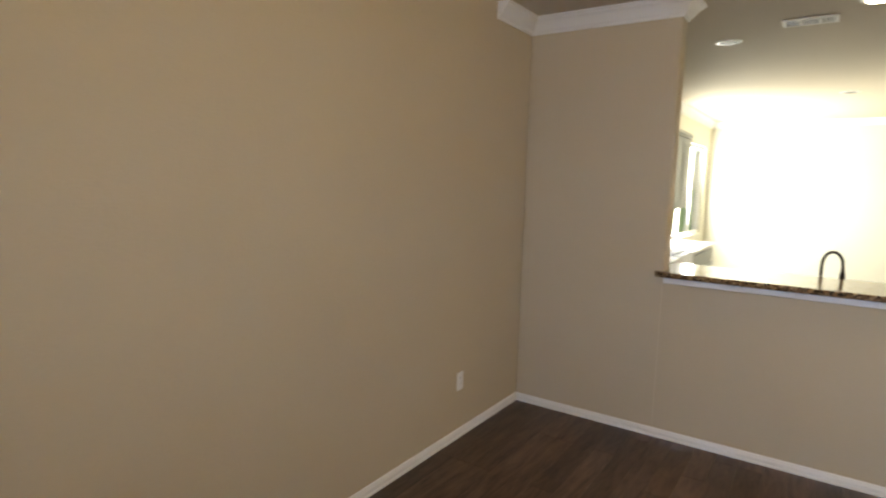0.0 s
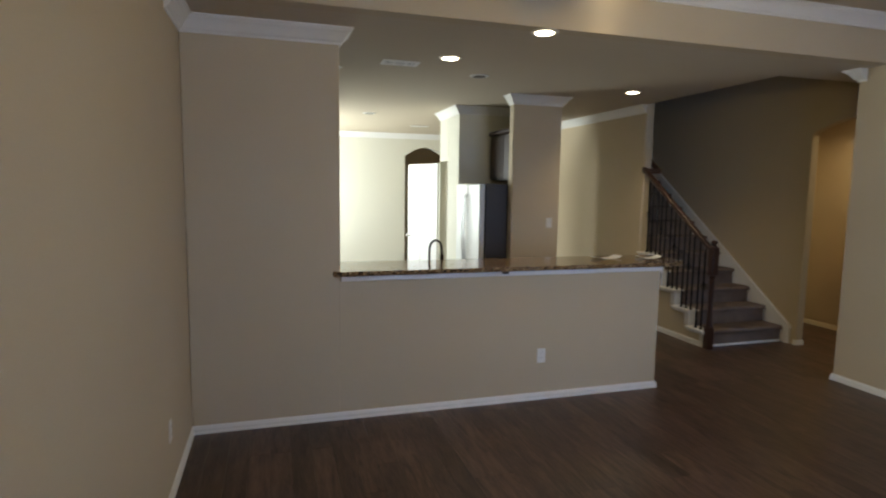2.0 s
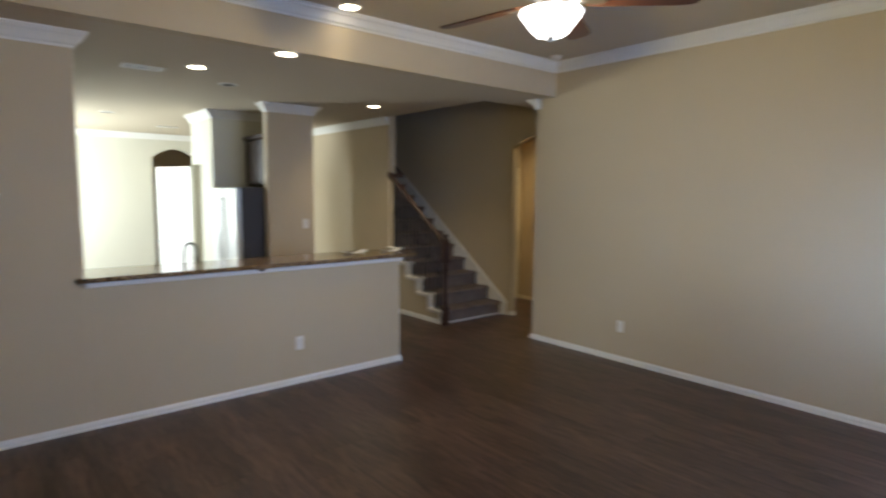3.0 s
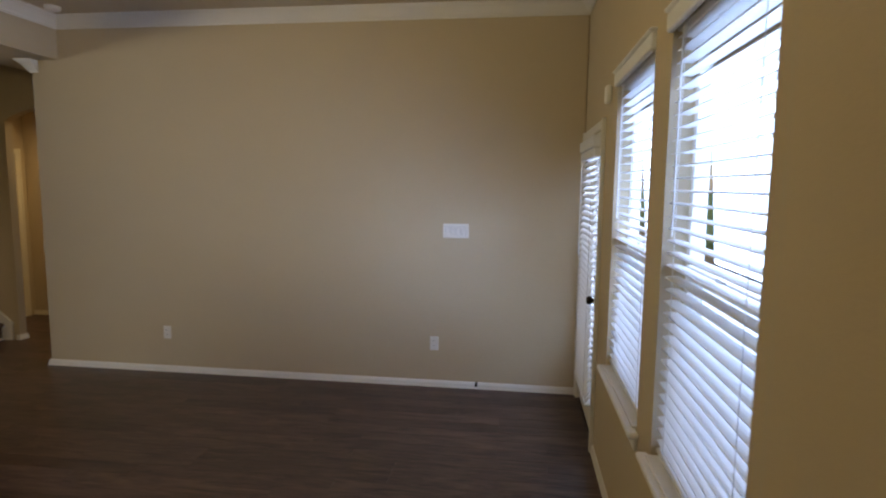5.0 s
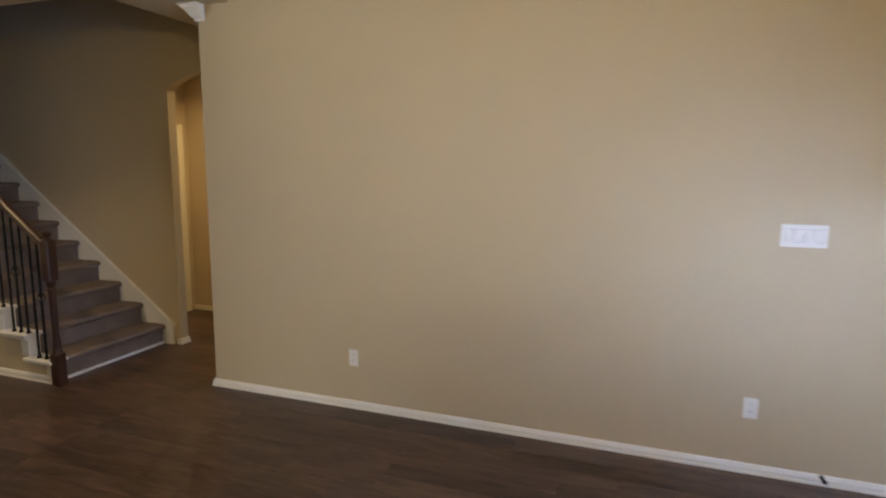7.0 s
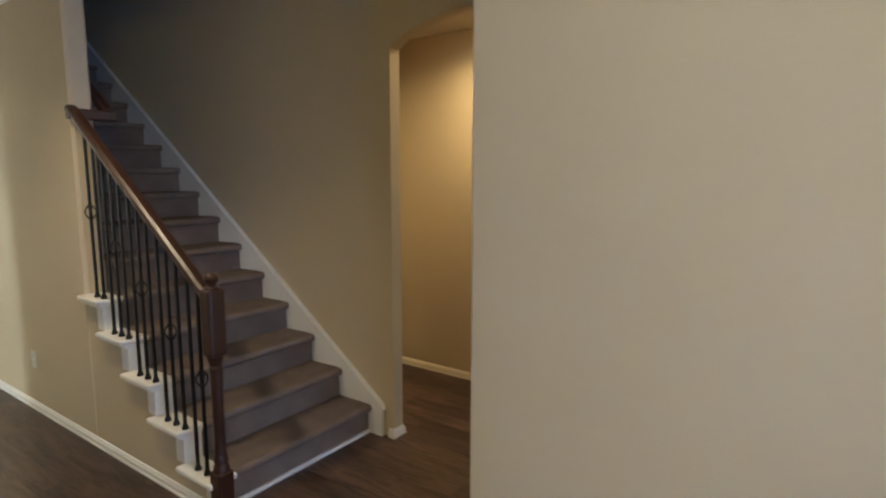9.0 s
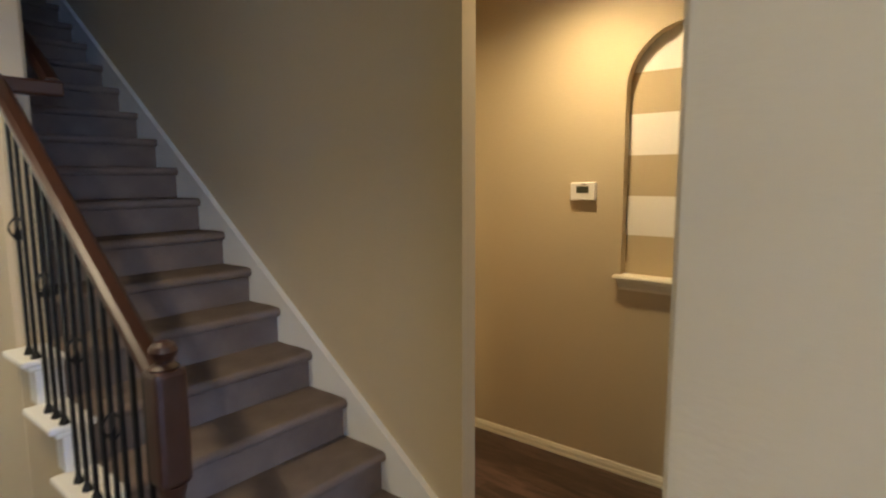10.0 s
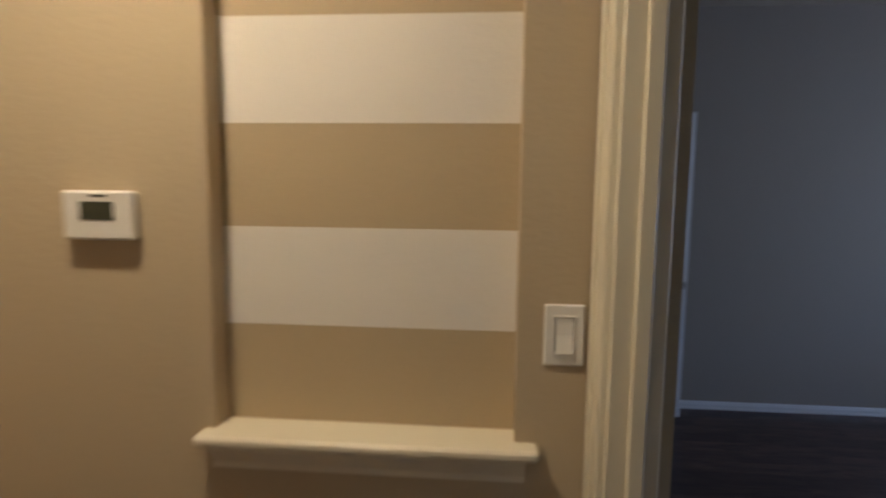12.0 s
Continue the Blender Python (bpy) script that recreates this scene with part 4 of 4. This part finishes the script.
lathe(bm, [(0.028, 0), (0.028, 0.012), (0.02, 0.016), (0.004, 0.017)], x0 + 0.055, yB, 1.11, 18, axis="y")
box(bm, x0 + 0.05, yB + 0.015, 1.095, x0 + 0.06, yB + 0.03, 1.125, bevel=0.002)
part("deadbolt", bm, M_BRONZE, pd, "dark bronze deadbolt")
for z in (0.25, 1.05, 1.85):
    part("hinge", boxes((DX1 - 0.022, YW - 0.012, z - 0.045, DX1 - 0.012, YW + 0.006, z + 0.045), bevel=0.003), M_BRONZE, pd, "dark hinge")


def blind(x0, x1, z0, z1, y, label, tilt=25, pitch=0.0435, width=0.05, group="window blinds"):
    t = thing("window_blind", label, "blind", ((x0 + x1) / 2, y, z1), group)
    part("headrail", boxes((x0, y - 0.03, z1 - 0.055, x1, y + 0.03, z1), bevel=0.004), M_SLAT, t, "white valance")
    if group == "window blinds" and x1 - x0 > 0.75:
        bm = bmesh.new()
        box(bm, x0 - 0.018, YW - 0.005, z1 - 0.055, x1 + 0.018, YW + 0.022, z1 + 0.012, bevel=0.006)
        box(bm, x0 - 0.026, YW - 0.005, z1 + 0.0125, x1 + 0.026, YW + 0.032, z1 + 0.03, bevel=0.007)
        part("valance", bm, M_SLAT, t, "white moulded valance")
    part("bottom_rail", boxes((x0 + 0.003, y - 0.026, z0, x1 - 0.003, y + 0.026, z0 + 0.02), bevel=0.006), M_SLAT, t)
    bm = bmesh.new()
    c = 0.004
    pr = [(-width / 2, 0), (-width / 4, c * 0.75), (0, c), (width / 4, c * 0.75), (width / 2, 0), (width / 2, 0.003), (width / 4, c * 0.75 + 0.003), (0, c + 0.003), (-width / 4, c * 0.75 + 0.003), (-width / 2, 0.003)]
    prism(bm, pr, "x", -(x1 - x0) / 2 + 0.004, (x1 - x0) / 2 - 0.004)
    bm.transform(Matrix.Rotation(radians(tilt), 4, "X"))
    me = mesh_of(bm, "slat")
    me.materials.append(M_SLAT)
    z = z0 + 0.045
    rnd = random.Random(int(x0 * 100))
    while z < z1 - 0.07:
        s = new("slat", me)
        s.parent = t
        s.location = (0, 0, z - z1)
        s.rotation_euler = (radians(rnd.uniform(-1.5, 1.5)), radians(rnd.uniform(-0.15, 0.15)), 0)
        z += pitch
    for u in (0.12, 0.88):
        x = x0 + (x1 - x0) * u
        for dy in (-0.026, 0.026):
            part("ladder_cord", boxes((x - 0.001, y + dy - 0.001, z0 + 0.01, x + 0.001, y + dy + 0.001, z1 - 0.05)), M_SLAT, t)
    bm = bmesh.new()
    tube(bm, [(x1 - 0.1, y + 0.034, z1 - 0.06), (x1 - 0.1, y + 0.036, z1 - 0.75)], 0.004, 6)
    part("tilt_wand", bm, M_SLAT, t)
    return t


def window(n, x0, x1):
    w = thing("window_%d" % n, "white double-hung window with a tan drywall reveal and white stool", "window", ((x0 + x1) / 2, YW - 0.1, WZ[0]), kind="structure")
    z0, z1 = WZ
    ya, yb = YW - 0.135, YW - 0.085
    bm = bmesh.new()
    for b in ((x0, ya, z0, x0 + 0.045, yb, z1), (x1 - 0.045, ya, z0, x1, yb, z1), (x0 + 0.0455, ya, z0, x1 - 0.0455, yb, z0 + 0.05), (x0 + 0.0455, ya, z1 - 0.045, x1 - 0.0455, yb, z1)):
        box(bm, *b, bevel=0.003)
    fr_ = part("window_frame", bm, M_WHITE, w)
    part("meeting_rail", boxes((x0 + 0.046, ya - 0.004, 1.375, x1 - 0.046, yb + 0.012, 1.425), bevel=0.004), M_WHITE, w)
    part("sash_lock", boxes(((x0 + x1) / 2 - 0.025, yb + 0.013, 1.415, (x0 + x1) / 2 + 0.025, yb + 0.03, 1.435), bevel=0.004), M_NICKEL, w)
    for a, b in ((z0 + 0.05, 1.376), (1.424, z1 - 0.045)):
        p = part("pane", boxes((x0 + 0.044, ya + 0.02, a, x1 - 0.044, ya + 0.025, b)), M_GLASS, w, "clear glass")
        p.visible_shadow = False
    bm = bmesh.new()
    box(bm, x0 - 0.05, YW, z0 - 0.028, x1 + 0.05, YW + 0.045, z0 - 0.001, bevel=0.007)
    box(bm, x0 + 0.001, yb + 0.001, z0 + 0.0005, x1 - 0.001, YW + 0.02, z0 + 0.012, bevel=0.003)
    part("window_stool", bm, M_WHITE, w)
    part("apron", boxes((x0 - 0.03, YW + 0.0005, z0 - 0.085, x1 + 0.03, YW + 0.015, z0 - 0.029), bevel=0.004), M_WHITE, w)
    blind(x0 + 0.008, x1 - 0.008, z0 + 0.03, z1 - 0.002, YW - 0.04, "white two-inch faux-wood window blind, lowered with open slats", -2)


window(1, *W1)
window(2, *W2)
part("valance", boxes((x0 + 0.06, yB + 0.001, 1.945, x1 - 0.06, yB + 0.075, 2.02), bevel=0.006), M_SLAT, pd, "white blind valance")
blind(x0 + 0.07, x1 - 0.07, 0.24, 1.94, yB + 0.034, "white blind hung on the patio door, slats tilted nearly shut", -50)

# bedroom door leaf
bl = thing("door_bedroom", "white six-panel closet door standing ajar in the bedroom", "door", (9.88, -0.58, 0), kind="structure")
mB = pose(9.88, -0.58, 0, 0, 0, -83)
bm = boxes((0, -0.018, 0.012, 0.70, 0.018, 2.04), bevel=0.003)
bm.transform(mB)
lf = part("leaf", bm, M_WHITE, bl)
for (a, b_, z0, z1) in ((0.10, 0.315, 1.70, 1.93), (0.385, 0.60, 1.70, 1.93), (0.10, 0.315, 0.95, 1.60), (0.385, 0.60, 0.95, 1.60), (0.10, 0.315, 0.2, 0.82), (0.385, 0.60, 0.2, 0.82)):
    bm = boxes((a, -0.023, z0, b_, -0.0185, z1), bevel=0.004)
    bm.transform(mB)
    part("panel", bm, M_WHITE, lf)
bm = bmesh.new()
lathe(bm, [(0.03, 0), (0.03, -0.008), (0.011, -0.014), (0.011, -0.035), (0.026, -0.045), (0.029, -0.058), (0.018, -0.07)], 0.645, -0.0185, 0.93, 14, axis="y")
bm.transform(mB)
part("knob", bm, M_NICKEL, bl)

# ---- outdoors ----
porch = thing("porch_roof", "beige painted porch roof over the patio", "porch roof", (3, YW - 0.8, 2.6), kind="structure")
part("soffit", boxes((0, YW - 1.6, 2.62, 8, YW - T, 2.72)), M_CEIL, porch)
part("beam", boxes((0, YW - 1.6, 2.46, 8, YW - 1.42, 2.615)), M_CEIL, porch)
part("post", boxes((5.9, YW - 1.59, -0.04, 6.04, YW - 1.45, 2.458), bevel=0.01), M_CEIL, porch)
part("post", boxes((1.0, YW - 1.59, -0.04, 1.14, YW - 1.45, 2.458), bevel=0.01), M_CEIL, porch)
structure("ground", boxes((-400, -800, -0.35, 400, YW - 6, -0.15)), M_GRASS, "sunlit grass yard", "ground")
structure("pavement_patio", boxes((-3, YW - 6, -0.3, 9, YW - T, -0.04)), M_PATIO, "pale concrete patio slab", "patio")
structure("ground_side", boxes((-400, YW - T, -0.36, -T, 400, -0.16), (10.6, YW - T, -0.36, 400, 400, -0.16), (-T, 7.4, -0.36, 10.6, 400, -0.16)), M_GRASS, "grass round the house", "ground")
fe = thing("garden_fence", "weathered wooden board fence across the yard", "fence", (3, YW - 11, -0.15))
bm = boxes((-0.07, -0.01, 0, 0.07, 0.01, 1.75), bevel=0.004)
me = mesh_of(bm, "board")
me.materials.append(M_FENCE)
for k in range(110):
    o = new("board", me)
    o.parent = fe
    o.location = (-8.5 + k * 0.152, 0, 0)
rails = boxes((-9, YW - 11.06, 0.2, 9 + 5, YW - 11.012, 0.29), (-9, YW - 11.06, 1.2, 14, YW - 11.012, 1.29))
part("rail", rails, M_FENCE, fe)


def tree(x, y, h, seed):
    t = thing("yard_tree", "leafy green shade tree in the yard", "tree", (x, y, -0.15), "yard trees")
    r = random.Random(seed)
    bm = bmesh.new()
    tube(bm, [(x, y, -0.15), (x + 0.05, y, h * 0.2), (x - 0.05, y + 0.05, h * 0.45), (x, y, h * 0.8)], 0.14, 8)
    for k in range(7):
        a = r.uniform(0, 6.28)
        zz = h * r.uniform(0.3, 0.6)
        tube(bm, [(x, y, zz), (x + 0.7 * math.cos(a), y + 0.7 * math.sin(a), zz + 0.5), (x + 1.3 * math.cos(a), y + 1.3 * math.sin(a), zz + 1.2)], 0.045, 6)
    part("trunk", bm, M_BARK, t)
    vs, fs = [], []
    for k in range(5000):
        a, b, c = r.uniform(0, 6.28), r.uniform(-1, 1), r.random() ** 0.4
        q = math.sqrt(1 - b * b)
        rad = 1.9 * c * (1 + 0.25 * math.sin(3 * a + seed) * q)
        p = Vector((x + rad * q * math.cos(a), y + rad * q * math.sin(a), h * 0.72 + 1.6 * c * b))
        u = Vector((r.uniform(-1, 1), r.uniform(-1, 1), r.uniform(-1, 1))).normalized() * 0.07
        w = u.orthogonal().normalized() * 0.045
        i = len(vs)
        vs += [p - u, p + w, p + u, p - w]
        fs.append((i, i + 1, i + 2, i + 3))
    me = bpy.data.meshes.new("crown")
    me.from_pydata([tuple(v) for v in vs], [], fs)
    me.materials.append(M_LEAF)
    o = new("crown", me)
    o.parent = t
    o.matrix_parent_inverse = Matrix.Translation(-t.location)


tree(1.2, YW - 13.5, 5.0, 3)
tree(7.5, YW - 14.5, 5.6, 8)
tree(12.5, YW - 12.6, 4.8, 5)

# ---- daylight in the openings and the hall lamp ----
for x0_, x1_ in (W1, W2):
    xm = (x0_ + x1_) / 2
    lamp("window_daylight", "AREA", look((xm, YW - 0.15, 1.76), (xm, 0, 1.35)), 31, DAY, size=x1_ - x0_ - 0.06, size_y=0.66)
    lamp("lower_daylight", "AREA", look((xm, YW - 0.15, 1.06), (xm, 0, 0.9)), 12, DAY, size=x1_ - x0_ - 0.06, size_y=0.60)
lamp("oblique_daylight", "AREA", look((W1[0] + 0.3, YW - 0.19, 1.35), (W, -4.25, 0.85)), 7.5, DAY, size=0.2, size_y=0.9, spread=radians(60))
lamp("door_daylight", "AREA", look(((DX0 + DX1) / 2, YW - 0.15, 1.25), ((DX0 + DX1) / 2, 0, 1.1)), 34, (0.44, 0.62, 1.0), size=0.68, size_y=1.3)
lamp("kitchen_daylight", "AREA", look((-0.11, 5.7, 1.57), (5, 5.3, 1.95)), 390, (0.86, 0.95, 0.94), size=2.1, size_y=1.4)
lamp("bedroom_daylight", "AREA", look((8.3, -4.15, 1.5), (8.3, 0, 1.2)), 19, (0.60, 0.75, 1.0), size=2.5, size_y=1.35)
can_light(2.72, -0.69, True, H2, 14, 80, (1.0, 0.80, 0.50))
can_light(6.70, 0.66, True, 2.64, 56, 162, (1.0, 0.74, 0.37))
can_light(7.3, 2.75, True, 2.64, 70, 165, (1.0, 0.60, 0.30))

# ---- plank floor ----
structure("floor", boxes((-T, YW - T + 0.14, -0.12, XF + 0.1, YB + 1.4, -0.006), (-T, -4.2, -0.13, XF, 0, -0.0065)), M_GROUT, "dark brown wood plank floor", "floor")
floor = bpy.data.objects["floor"]
PW, PL, GAP = 0.127, 1.22, 0.0004
cache = {}


def plank_mesh(w, l):
    k = (round(w, 3), round(l, 3))
    if k not in cache:
        bm = bmesh.new()
        c = 0.0006
        a = [(-w / 2 + GAP, -l / 2 + GAP), (w / 2 - GAP, -l / 2 + GAP), (w / 2 - GAP, l / 2 - GAP), (-w / 2 + GAP, l / 2 - GAP)]
        lo = [bm.verts.new((x, y, -0.006)) for x, y in a]
        mi = [bm.verts.new((x, y, -c)) for x, y in a]
        hi = [bm.verts.new((x * (1 - 2 * c / w), y * (1 - 2 * c / l), 0)) for x, y in a]
        for r0, r1 in ((lo, mi), (mi, hi)):
            for i in range(4):
                bm.faces.new((r0[i], r0[(i + 1) % 4], r1[(i + 1) % 4], r1[i]))
        bm.faces.new(hi)
        cache[k] = mesh_of(bm, "plank")
        cache[k].materials.append(M_FLOOR)
    return cache[k]


rnd = random.Random(11)
rest_v, rest_f = [], []
count = 0


def lay(x0, x1, y0, y1, near):
    global count
    x = x0
    while x < x1 - 0.01:
        w = min(PW, x1 - x)
        y = y0 - rnd.choice((0.0, 0.3, 0.61, 0.92))
        while y < y1 - 0.01:
            a, b = max(y, y0), min(y + PL, y1)
            if b - a > 0.02:
                if near and count < 300:
                    o = new("plank", plank_mesh(w, b - a))
                    o.parent = floor
                    o.location = (x + w / 2, (a + b) / 2, 0)
                    count += 1
                else:
                    i = len(rest_v)
                    g_ = GAP
                    rest_v.extend([(x + g_, a + g_, 0), (x + w - g_, a + g_, 0), (x + w - g_, b - g_, 0), (x + g_, b - g_, 0),
                                   (x + g_, a + g_, -0.006), (x + w - g_, a + g_, -0.006), (x + w - g_, b - g_, -0.006), (x + g_, b - g_, -0.006)])
                    rest_f.extend([(i, i + 1, i + 2, i + 3), (i, i + 4, i + 5, i + 1), (i + 1, i + 5, i + 6, i + 2), (i + 2, i + 6, i + 7, i + 3), (i + 3, i + 7, i + 4, i)])
            y += PL
        x += PW


lay(0.0, W, YW, 0.0, True)
lay(W, XN, YD, YC, True)
lay(XA + TA, 8.2, YC, 3.6, False)
lay(0.0, W, 0.0, YB + 1.2, False)
lay(W + T, XF, -4.1, YD, False)
lay(XN, XF, YD, 1.0, False)
me = bpy.data.meshes.new("planks")
me.from_pydata(rest_v, [], rest_f)
me.materials.append(M_FLOOR)
o = new("planks", me)
o.parent = floor
o["kind"] = "stuff"
